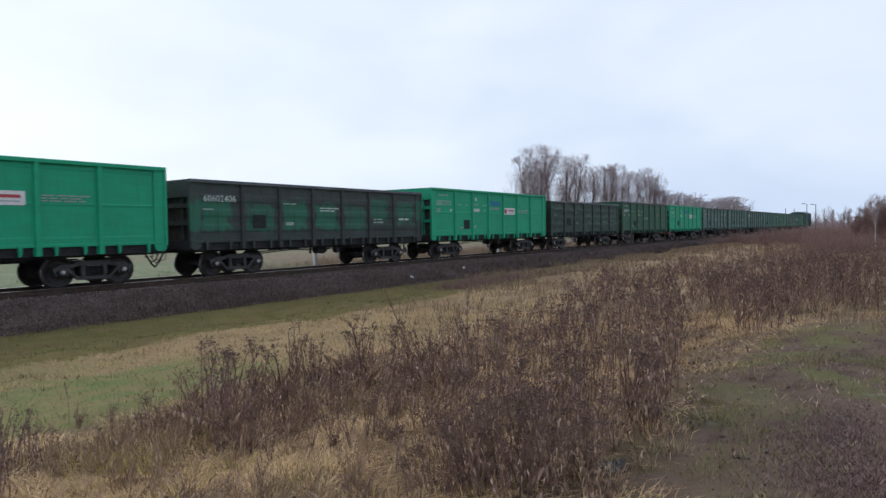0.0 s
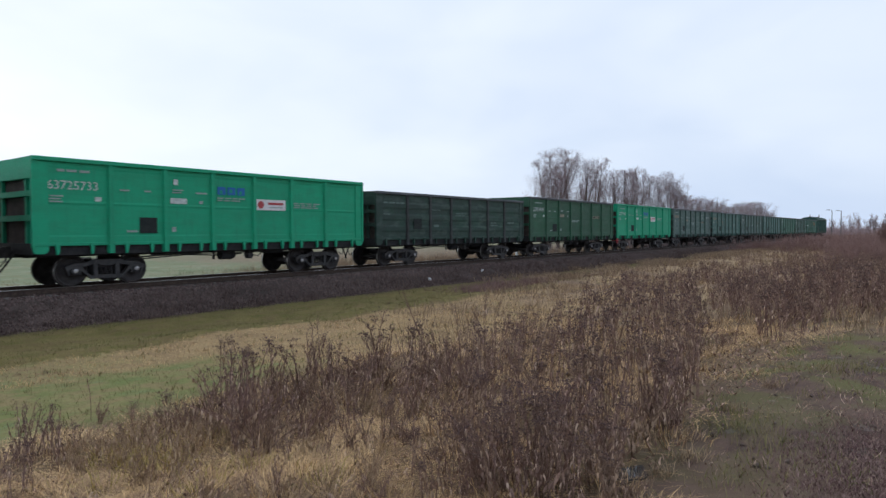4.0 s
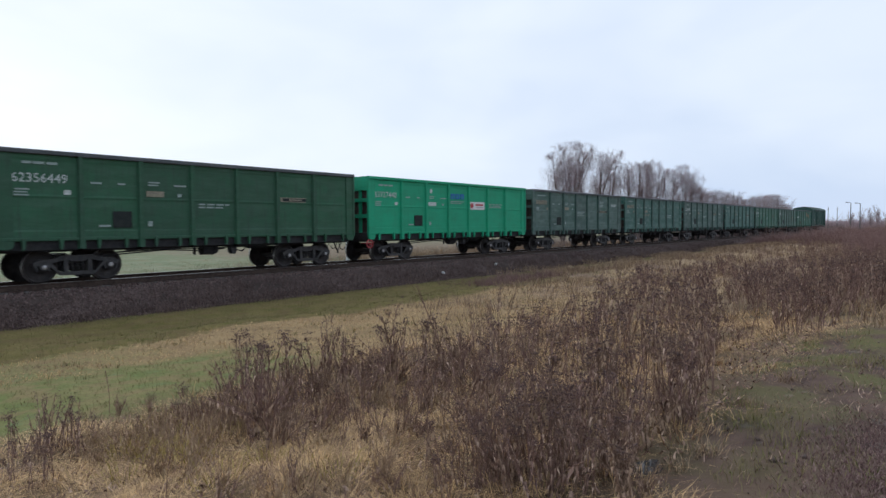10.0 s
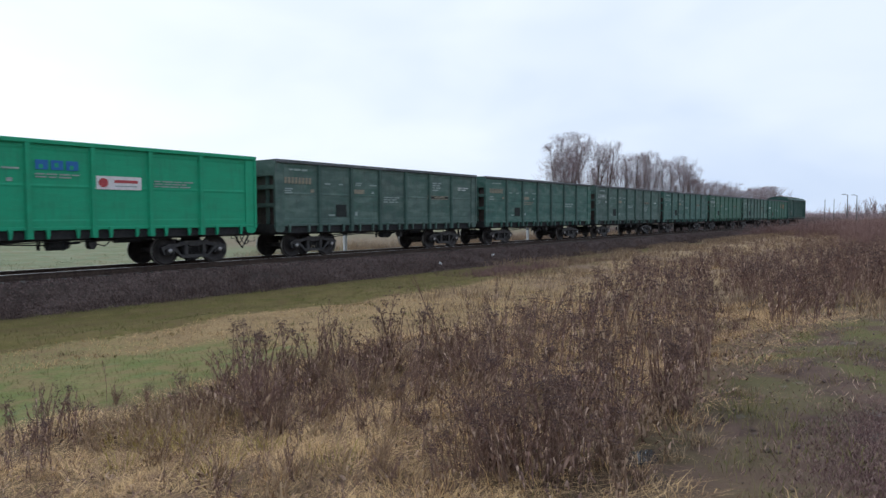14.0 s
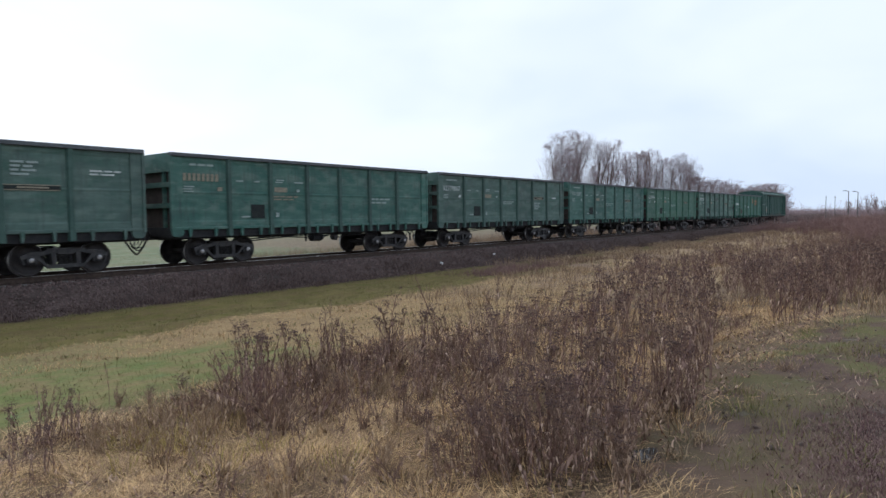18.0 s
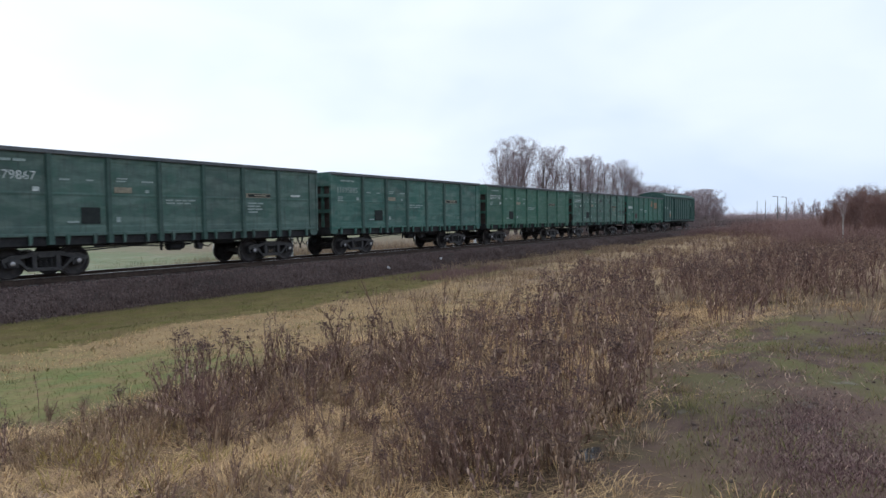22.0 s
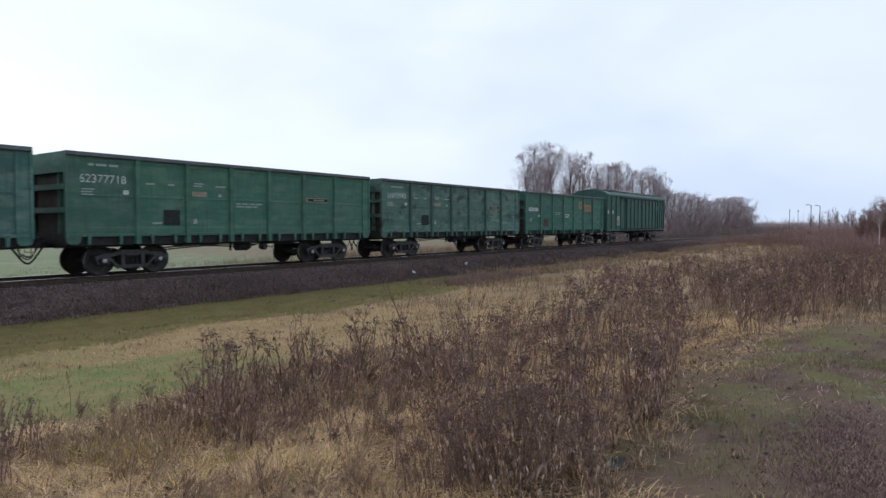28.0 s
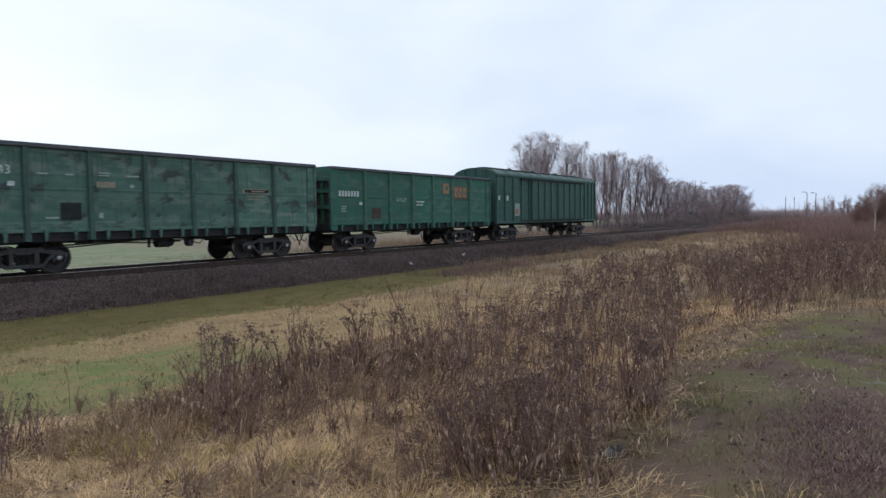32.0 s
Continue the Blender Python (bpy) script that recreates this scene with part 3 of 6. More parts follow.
def wheelset(parent, x):
    ob = part("wheelset", shared("axle", WHEEL, lambda: Shape().turned_y([(0.06, -1.05), (0.065, -0.9), (0.09, -0.8), (0.085, 0.0), (0.09, 0.8), (0.065, 0.9), (0.06, 1.05)], 12)),
              parent, "", pose(x, 0, WHEEL_R))
    def disc():
        return Shape().turned_y([(0.10, -0.115), (0.125, -0.11), (0.14, -0.05), (0.22, -0.015), (0.34, -0.02), (0.395, -0.05), (0.40, -0.066), (0.470, -0.066), (0.472, 0.035), (0.506, 0.045), (0.506, 0.066), (0.46, 0.07), 
                                 (0.40, 0.05), (0.39, 0.02), (0.2, 0.04), (0.13, 0.09), (0.1, 0.09)], 30)
    def tread():
        return Shape().turned_y([(0.455, -0.052), (WHEEL_R - 0.004, -0.050), (WHEEL_R, -0.03), (WHEEL_R, 0.03), (0.455, 0.035)], 30, capped=False)
    for side in (-1, 1):
        w = part("wheel", shared("wheel", WHEEL, disc, True), ob, "", pose(0, side * 0.79, 0, 0, 0, 0 if side < 0 else 180))
        # the tyre is shown by its bright rim on the same wheel
        part("wheel_rim", shared("wheel_rim", TREAD, tread, False), ob, "bright worn wheel tread", pose(0, side * 0.79, 0, 0, 0, 0 if side < 0 else 180))
    return ob


def coupling(parent, x, way):
    """Automatic coupler and brake hose at one end; way: +1 or -1 along the track."""
    def head():
        s = Shape()
        s.box(-0.55, 0.12, -0.075, 0.075, 0.99, 1.13, 0.02)
        s.along_z([(0.08, -0.17), (0.20, -0.19), (0.40, -0.20), (0.43, -0.06), (0.30, 0.0), (0.34, 0.12), (0.22, 0.20), (0.08, 0.15)], 0.89, 1.22)
        return s
    part("coupler", shared("coupler", CAST, head), parent, "knuckle coupler", pose(x, 0, 0, 0, 0, 0 if way > 0 else 180))
    def hose():
        pts = [(-0.22, -0.36, 1.02)] + [(-0.16 + 0.60 * a, -0.36 + 0.33 * a * a, 0.97 - 0.54 * math.sin(a * 1.62)) for a in np.linspace(0, 1, 11)]
        return Shape().tube(pts, 0.030, 6)
    part("brake_hose", shared("brake_hose", RUBBER, hose, True), parent, "hanging rubber air hose", pose(x, 0, 0, 0, 0, 0 if way > 0 else 180))
    def chain():
        pts = [(0.0, -0.62, 1.0)] + [(-0.12 + 0.50 * a, -0.62 + 0.1 * a, 0.98 - 0.40 * math.sin(a * 2.4)) for a in np.linspace(0, 1, 8)]
        return Shape().tube(pts, 0.018, 5)
    part("uncoupling_lever", shared("uncoupling_lever", UNDER, chain, True), parent, "", pose(x, 0, 0, 0, 0, 0 if way > 0 else 180))


def running_gear(parent, half, centre):
    for way in (-1, 1):
        bogie(parent, way * centre, way)
        coupling(parent, way * half, way)
    def sill():
        s = Shape()
        s.box(-half, half, -0.17, 0.17, 0.92, 1.22)
        for x in np.linspace(-centre, centre, 6):
            s.along_x([(-1.42, 1.22), (-1.42, 1.12), (-0.2, 0.95), (0.2, 0.95), (1.42, 1.12), (1.42, 1.22)], x - 0.06, x + 0.06)
        return s
    part("underframe", shared("underframe %.2f" % half, UNDER, sill), parent, "black steel underframe")
    def cylinder():
        s = Shape().tube([(-0.32, -0.95, 0.82), (-0.30, -0.95, 0.82), (0.12, -0.95, 0.82), (0.13, -0.95, 0.82), (0.30, -0.95, 0.82)], [0.10, 0.185, 0.185, 0.20, 0.13], 14)
        s.tube([(0.30, -0.95, 0.82), (0.62, -0.95, 0.84)], 0.03, 6)
        return s.box(-0.22, -0.14, -1.0, -0.9, 0.95, 1.15).box(0.02, 0.10, -1.0, -0.9, 0.95, 1.15)
    part("brake_cylinder", shared("brake_cylinder", UNDER, cylinder), parent, "", pose(0.05, 0, 0))
    def valve():
        s = Shape().tube([(-0.14, -1.0, 0.80), (-0.10, -1.0, 0.80), (0.10, -1.0, 0.80), (0.15, -1.0, 0.80)], [0.07, 0.15, 0.15, 0.09], 12)
        s.box(-0.07, 0.07, -1.14, -0.92, 0.64, 0.84, 0.02)
        return s.tube([(0.0, -1.0, 0.90), (0.02, -1.0, 1.15)], 0.035, 6).tube([(0.14, -1.0, 0.80), (0.40, -1.02, 0.72), (0.62, -1.05, 0.92)], 0.02, 5)
    part("brake_valve", shared("brake_valve", CAST, valve), parent, "", pose(0.95, 0, 0))
    part("air_reservoir", shared("air_reservoir", UNDER, lambda: Shape().tube([(-0.44, -0.98, 0.96), (-0.40, -0.98, 0.96), (0.40, -0.98, 0.96), (0.44, -0.98, 0.96)], [0.09, 0.16, 0.16, 0.09], 14)
         .box(-0.25, -0.19, -1.02, -0.94, 1.08, 1.2).box(0.19, 0.25, -1.02, -0.94, 1.08, 1.2)), parent, "", pose(2.05, 0, 0))
    part("brake_rod", shared("brake_rod %.1f" % centre, UNDER, lambda: Shape().tube([(-centre + 0.9, -0.55, 0.80), (-0.5, -0.55, 0.92), (0.6, -0.55, 0.92), (centre - 0.9, -0.55, 0.80)], 0.025, 5)), parent)
    part("pull_rod", shared("pull_rod %.1f" % centre, UNDER, lambda: Shape().tube([(-centre + 0.6, -1.05, 0.74), (-1.6, -1.02, 0.86), (-0.3, -0.97, 0.80)], 0.022, 5)
         .tube([(-2.2, -1.03, 0.84), (-2.15, -1.03, 1.15)], 0.018, 5)), parent)
    part("brake_lever", shared("brake_lever", UNDER, lambda: Shape().along_y([(-0.05, 0.66), (0.03, 0.64), (0.06, 1.16), (-0.04, 1.16)], -0.86, -0.82)), parent, "", pose(-0.42, 0, 0))
    def pipe():
        s = Shape()
        xs = np.linspace(-half + 0.3, half - 0.3, 15)
        return s.tube([(x, -1.28, 1.0 - 0.035 * (k % 2)) for k, x in enumerate(xs)], 0.02, 5)
    part("brake_pipe", shared("brake_pipe %.2f" % half, UNDER, pipe), parent)
    part("release_rod", shared("release_rod", UNDER, lambda: Shape().tube([(-3.0, -1.25, 0.90), (0.6, -1.22, 0.88), (3.0, -1.25, 0.92)], 0.016, 5)), parent)
    return [wheelset(parent, way * centre + k * 0.925) for way in (-1, 1) for k in (-1, 1)]


def mark(parent, x, z, w, h, mat, name="stencil", label="", y=-1.492):
    """A painted block of unreadable lettering."""
    me = shared("mark %.2f %.2f" % (w, h), mat, lambda: Shape().box(-w / 2, w / 2, -0.004, 0.004, -h / 2, h / 2))
    return part(name, me, parent, label, pose(x, y, z))


def gondola(height, paint, label, sort, post_paint):
    """Open-top four-axle wagon: side walls of seven sheets between posts, end walls with ribs, hatches below."""
    root = new("open_wagon")
    tagged(root, label, "freight wagon", "wagons of the train")
    top, low = height, 1.30
    mk = "%.2f %s" % (height, sort)

    def sheet(w):
        def make():
            z0, z1 = low, top - 0.1
            prof = [(-0.02, z0), (0.02, z0), (0.02, z1), (-0.02, z1)]
            if sort == "ribbed":
                out = []
                for c in (0.22, 0.48, 0.74):
                    z = z0 + (z1 - z0) * c
                    out += [(-0.02, z - 0.17), (-0.040, z - 0.08), (-0.040, z + 0.08), (-0.02, z + 0.17)]
                prof = [(0.02, z1), (0.02, z0), (-0.02, z0)] + out + [(-0.02, z1)]
            else:
                z = z0 + (z1 - z0) * 0.5
                prof = [(0.02, z1), (0.02, z0), (-0.02, z0), (-0.02, z0 + 0.2), (-0.008, z0 + 0.25), (-0.008, z - 0.06), (-0.022, z), (-0.008, z + 0.06), (-0.008, z1 - 0.2), (-0.02, z1 - 0.14), (-0.02, z1)]
            return Shape().along_x(prof, -w / 2, w / 2)
        return make

    def post():
        s = Shape()
        # hat section, wider at its foot, running down over the sill
        s.along_z([(-0.10, 0.03), (-0.06, -0.085), (0.06, -0.085), (0.10, 0.03)], 1.34, top - 0.10)
        s.along_z([(-0.105, 0.03), (-0.075, -0.10), (0.075, -0.10), (0.105, 0.03)], 1.00, 1.36)
        return s

    def corner(way):
        # wide corner plate with a rounded foot
        def make():
            edge = [(0.0, top - 0.1), (0.0, 1.12), (0.04, 1.05), (0.12, 1.02), (0.30, 1.02), (0.38, 1.06), (0.42, 1.14), (0.42, top - 0.1)]
            s = Shape().along_y([(way * x, z) for x, z in edge], -0.05, 0.03)
            s.along_z([(way * -0.02, 0.03), (way * -0.02, -0.085), (way * 0.07, -0.085), (way * 0.07, 0.03)], 1.2, top - 0.1)
            return s
        return make

    def latch():
        return Shape().along_y([(-0.06, 1.31), (0.06, 1.31), (0.045, 1.10), (0.02, 1.00), (-0.03, 0.99), (-0.04, 1.14)], -0.06, 0.02)

    for side in (-1, 1):
        turn = pose(0, 0, 0) if side < 0 else pose(0, 0, 0, 0, 0, 180)
        wall = part("side_wall", shared("side rails " + mk, paint, lambda: Shape().box(-HALF, HALF, -1.52, -1.42, 1.24, 1.335, 0.01)), root, "", turn)
        part("top_rail", shared("top_rail " + mk, RAIL_TOP if paint is not BRIGHT else paint, lambda: Shape().box(-HALF, HALF, -1.575, -1.40, top - 0.13, top, 0.02)), wall)
        for k in range(7):
            a, b = POSTS[k], POSTS[k + 1]
            part("sheet", shared("sheet %.2f " % (b - a) + mk, paint, sheet(b - a)), wall, "", pose((a + b) / 2, -1.46, 0))
            if side < 0:
                for j in (0.27, 0.73):
                    part("hatch_latch", shared("hatch_latch", paint, latch), wall, "", pose(a + (b - a) * j, -1.49, 0))
            # black hatch hung extra deep so its edge draws the shadow band below the body
            part("hatch", shared("hatch %.2f" % (b - a), UNDER, lambda: Shape().along_x([(-1.42, 1.26), (-1.42, 0.98), (-1.30, 0.93), (-0.3, 0.88), (-0.3, 1.2)], -(b - a) / 2 + 0.08, (b - a) / 2 - 0.08)),
                 wall, "", pose((a + b) / 2, 0, 0))
        for k, x in enumerate(POSTS):
            if 0 < k < 7:
                part("post", shared("post " + mk, post_paint, post), wall, "", pose(x, -1.48, 0))
            else:
                part("corner_post", shared("corner_post %d " % k + mk, paint, corner(1 if k == 0 else -1)), wall, "", pose(-HALF if k == 0 else HALF, -1.46, 0))
    for way in (-1, 1):
        turn = pose(0, 0, 0) if way > 0 else pose(0, 0, 0, 0, 0, 180)
        end = part("end_wall", shared("end_wall " + mk, paint, lambda: Shape().box(HALF - 0.16, HALF - 0.02, -1.40, 1.40, top - 0.62, top - 0.005, 0.02)), root, "", turn)
        part("end_beam", shared("end_beam", UNDER, lambda: Shape().box(HALF - 0.2, HALF, -1.45, 1.45, 1.0, 1.32, 0.02)), root, "", turn)
        part("end_sheet", shared("end_sheet " + mk, END_RUST, lambda: Shape().box(HALF - 0.20, HALF - 0.16, -1.40, 1.40, low, top - 0.5)), end, "rust-brown recessed end sheet")
        for c in (0.30, 0.58):
            z = low + (top - low) * c
            part("end_rib", shared("end_rib", paint, lambda: Shape().box(HALF - 0.17, HALF - 0.02, -1.40, 1.40, -0.08, 0.08, 0.03)), end, "", pose(0, 0, z))
        for y in (-0.9, 0.9):
            part("end_stay", shared("end_stay " + mk, paint, lambda: Shape().box(HALF - 0.17, HALF - 0.06, -0.06, 0.06, low, top - 0.6)), end, "", pose(0, y, 0))
        part("grab_handle", shared("grab_handle", UNDER, lambda: Shape().tube([(HALF - 0.02, -1.2, 1.5), (HALF + 0.1, -1.2, 1.5), (HALF + 0.1, -1.2, 2.0), (HALF - 0.02, -1.2, 2.0)], 0.014, 5)), end)
        part("step", shared("foot_step", UNDER, lambda: Shape().tube([(HALF - 0.35, -1.47, 1.1), (HALF - 0.35, -1.47, 0.72), (HALF - 0.05, -1.47, 0.72), (HALF - 0.05, -1.47, 1.1)], 0.018, 5)), root, "", turn)
    part("floor", shared("wagon_floor", UNDER, lambda: Shape().box(-HALF + 0.1, HALF - 0.1, -1.42, 1.42, 1.225, 1.29)), root)
    return root, running_gear(root, HALF, 4.325)


def boxcar():
    """Covered wagon with ribbed sides, sliding doors and a rounded roof."""
    half, eave, ridge = 7.62, 4.10, 4.50
    root = new("covered_wagon")
    tagged(root, "deep green covered wagon with ribbed sides and rounded roof", "freight wagon", "wagons of the train")
    arc = [(1.50 * math.sin(a), eave + (ridge - eave) * (math.cos(a) - math.cos(1.35)) / (1 - math.cos(1.35)) if abs(a) <= 1.35 else eave) for a in np.linspace(-1.35, 1.35, 13)]
    arc = [(y * 1.53 / (1.5 * math.sin(1.35)), z) for y, z in arc]
    roof = part("roof", Shape().along_x([(y, z) for y, z in arc] + [(y * 0.97, z - 0.06) for y, z in arc[::-1]], -half, half).mesh("roof", ROOF), root, "paler green rounded roof")
    for x in np.linspace(-half + 0.05, half - 0.05, 11):
        part("roof_rib", shared("roof_rib", ROOF, lambda: Shape().along_x([(y * 1.008, z + 0.035) for y, z in arc] + [(y, z - 0.01) for y, z in arc[::-1]], -0.035, 0.035)), roof, "", pose(x, 0, 0))
    walkway = part("roof_walkway", Shape().box(-half * 0.9, half * 0.95, -0.28, 0.28, ridge + 0.07, ridge + 0.11).mesh("roof_walkway", SLEEPER), roof, "pale plank walkway along the ridge")
    for x in np.linspace(-half * 0.86, half * 0.92, 9):
        part("walkway_bracket", shared("walkway_bracket", RAIL_TOP, lambda: Shape().box(-0.03, 0.03, -0.34, 0.34, ridge - 0.02, ridge + 0.07)), walkway, "", pose(x, 0, 0))
    for x in (-4.9, -1.7, 1.7, 4.9):
        part("roof_hatch", shared("roof_hatch", ROOF, lambda: Shape().turned_y([(0.02, -0.05), (0.22, -0.04), (0.24, 0.0), (0.24, 0.06)], 16)), roof, "round loading hatch lid", pose(x, -0.78, ridge - 0.06, 62, 0, 0))
    for side in (-1, 1):
        turn = pose(0, 0, 0) if side < 0 else pose(0, 0, 0, 0, 0, 180)
        wall = part("side_wall", shared("boxcar_side", DEEP, lambda: Shape().box(-half, half, -1.49, -1.42, 1.20, eave).box(-half, half, -1.56, -1.44, eave - 0.13, eave + 0.02, 0.02)
                    .box(-half, half, -1.56, -1.42, 1.08, 1.26, 0.02)), root, "", turn)
        for k, x in enumerate((-7.54, -6.55, -5.50, -4.45, -3.40, 4.85, 5.55, 6.25, 6.92, 7.54)):
            part("wall_rib", shared("wall_rib", DEEP, lambda: Shape().along_z([(-0.06, 0.02), (-0.045, -0.09), (0.045, -0.09), (0.06, 0.02)], 1.22, eave - 0.1)), wall, "", pose(x, -1.48, 0))
        for n, (a, b) in enumerate(((-3.20, 0.73), (0.77, 4.70))):
            door = part("sliding_door", shared("sliding_door", DEEP, lambda: Shape().box(-1.94, 1.94, -0.03, 0.03, 1.32, eave - 0.26)), wall, "", pose((a + b) / 2, -1.54, 0))
            for x in np.linspace(-1.88, 1.88, 5):
                part("door_rib", shared("door_rib", DEEP, lambda: Shape().box(-0.045, 0.045, -0.1, 0.0, 1.32, eave - 0.28)), door, "", pose(x, 0, 0))
        part("door_track", shared("door_track", UNDER, lambda: Shape().box(-4.6, 5.2, -1.66, -1.55, eave - 0.24, eave - 0.16).box(-4.6, 5.2, -1.63, -1.55, 1.2, 1.28)), wall)
        for x, z in ((-6.3, 3.2), (5.1, 3.2)):
            part("vent_hatch", shared("vent_hatch", DEEP, lambda: Shape().box(-0.33, 0.33, -0.05, 0.02, -0.22, 0.22, 0.015)), wall, "", pose(x, -1.51, z))
    for way in (-1, 1):
        turn = pose(0, 0, 0) if way > 0 else pose(0, 0, 0, 0, 0, 180)
        prof = [(-1.46, 1.2), (1.46, 1.2)] + [(y * 0.96, z - 0.03) for y, z in arc[::-1]]
        end = part("end_wall", shared("boxcar_end", DEEP, lambda: Shape().along_x(prof, half - 0.1, half - 0.03)), root, "", turn)
        for y in (-0.75, 0.0, 0.75):
            part("end_post", shared("end_post", DEEP, lambda: Shape().box(half - 0.03, half + 0.06, -0.05, 0.05, 1.1, eave + 0.3)), end, "", pose(0, y, 0))
        part("buffer_beam", shared("buffer_beam", UNDER, lambda: Shape().box(half - 0.2, half, -1.46, 1.46, 0.96, 1.2, 0.02)), root, "", turn)
    mark(root, -7.2, 2.66, 0.22, 0.26, CHALK, y=-1.5)
    mark(root, -6.2, 2.66, 0.22, 0.30, CHALK, y=-1.5)
    plate = mark(root, -4.95, 1.95, 0.62, 0.78, DIM_CHALK, "poster", "faded pinkish and white notice", y=-1.5)
    mark(plate, -0.06, -0.12, 0.40, 0.36, ORANGE_MARK, y=-0.006)
    part("floor", Shape().box(-half + 0.1, half - 0.1, -1.42, 1.42, 1.22, 1.3).mesh("boxcar_floor", UNDER), root)
    return root, running_gear(root, half, 5.35)


TALL, LOW = 3.78, 3.47
TRAIN = []      # (thing, its wheelsets, place along the train)
KINDS = (
    (TALL, BRIGHT, "freshly painted bright green open-top freight wagon", "smooth"),
    (LOW, DARK, "low soot-blackened green open-top wagon with repainted patches", "ribbed"),
    (TALL, BRIGHT, "clean bright green open-top freight wagon with white label", "smooth"),
    (LOW, OLIVE, "low dark green open-top wagon with ribbed sheets", "ribbed"),
    (TALL, GREEN, "mid-green open-top freight wagon with worn white number", "smooth"),
    (TALL, BRIGHT, "bright green open-top freight wagon with blue marking", "smooth"),
    (TALL, GREY_GREEN, "grey-green dusty open-top freight wagon", "smooth"),
    (TALL, TEAL, "patchy teal-green open-top freight wagon", "smooth"),
    (TALL, GREY_GREEN, "grey-green open-top wagon with faded stencils", "smooth"),
    (TALL, TEAL, "weathered teal-green open-top freight wagon", "smooth"),
    (TALL, WORN, "worn green open-top wagon with dark hatch mark", "smooth"),
    (TALL, SCUFFED, "scratched pale green open-top freight wagon with dark blotches", "smooth"),
    (TALL, VIVID, "green open-top wagon with orange lettering", "smooth"),
)
for number, (height, paint, label, sort) in enumerate(KINDS):
    thing, axles = gondola(height, paint, label, sort, POST_SOOT if sort == "ribbed" else WORN if number in (10, 12) else POST_DARK if number > 5 else paint)
    TRAIN.append((thing, axles, PITCH * (number - 0.5)))
# red hand wheel of the parking brake low on one wagon
wheel = Shape().turned_y([(0.16, -0.02), (0.20, -0.02), (0.20, 0.02), (0.16, 0.02), (0.16, -0.02)], 20, capped=False).turned_y([(0.04, -0.05), (0.04, 0.05)], 10)
for a in (0.4, 1.97, 3.54, 5.11):
    wheel.tube([(0.03 * math.sin(a), 0, 0.03 * math.cos(a)), (0.17 * math.sin(a), 0, 0.17 * math.cos(a))], 0.016, 5)
wheel.tube([(0, 0, 0), (0, 0.5, 0.02)], 0.025, 6)
part("hand_wheel", wheel.mesh("hand_wheel", RED_MARK), TRAIN[5][0], "red parking brake hand wheel", pose(-6.42, -1.47, 0.83))
thing, axles = boxcar()
TRAIN.append((thing, axles, PITCH * 12 + 0.25 + 7.62))

# ---------------------------------------------------------------- sleepers, stones, posts
sleeper_mesh = Shape().along_y([(-0.15, -0.40), (0.15, -0.40), (0.12, -0.185), (-0.12, -0.185)], -1.35, 1.35).mesh("sleeper", SLEEPER)
for k in range(300):
    part("sleeper", sleeper_mesh, railway, "", pose(-28 + 0.545 * k, 0, 0))
rest = Shape()
for x in list(np.arange(TRACK_A + 0.3, -28.3, 0.545)) + list(np.arange(-28 + 0.545 * 300, 300, 0.545)):
    rest.along_y([(x - 0.15, -0.40), (x + 0.15, -0.40), (x + 0.12, -0.185), (x - 0.12, -0.185)], -1.35, 1.35)
tagged(part("far_sleepers", rest.mesh("far_sleepers", SLEEPER), railway), kind="stuff")

rng = np.random.default_rng(11)


def value_noise(x, y, size, seed):
    """Smooth random field of 0 to 1 with features of that size."""
    table = np.random.default_rng(seed).random((64, 64))
    u, v = np.asarray(x) / size, np.asarray(y) / size
    i, j = np.floor(u).astype(int), np.floor(v).astype(int)
    a, b = u - i, v - j
    a, b = a * a * (3 - 2 * a), b * b * (3 - 2 * b)
    at = lambda p, q: table[p % 64, q % 64]
    return (at(i, j) * (1 - a) + at(i + 1, j) * a) * (1 - b) + (at(i, j + 1) * (1 - a) + at(i + 1, j + 1) * a) * b


def stones(name, x, y, z, r, mat):
    """Loose broken stones: squashed, jittered octahedra."""
    n = len(x)
    base = np.array([(1, 0, 0), (-1, 0, 0), (0, 1, 0), (0, -1, 0), (0, 0, 1), (0, 0, -1)], float)
    v = base[None] * (r[:, None, None] * rng.uniform(0.6, 1.3, (n, 6, 1))) + rng.normal(0, 0.25, (n, 6, 3)) * r[:, None, None]
    v += np.stack([x, y, z], -1)[:, None]
    f = np.array([(0, 2, 4), (2, 1, 4), (1, 3, 4), (3, 0, 4), (2, 0, 5), (1, 2, 5), (3, 1, 5), (0, 3, 5)])
    f = (f[None] + 6 * np.arange(n)[:, None, None]).reshape(-1, 3)
    return new(name, bulk(name, v.reshape(-1, 3), f, mat))


def bed_z(y):
    return np.interp(np.abs(y), (0, 1.9, 2.35, 3.1, 3.55, 4.2), (-0.2, -0.2, -0.24, -0.66, -0.80, -0.81))


n = 22000
sx, sy = np.concatenate([rng.uniform(-4, 35, 14000), rng.uniform(35, 110, 8000)]), -(0.9 + 3.0 * rng.random(n) ** 0.8)
tagged(stones("ballast_stones", sx, sy, bed_z(sy) + 0.005, rng.uniform(0.02, 0.05, n), STONE), "loose broken ballast stones, grey and brown", "gravel", kind="stuff")

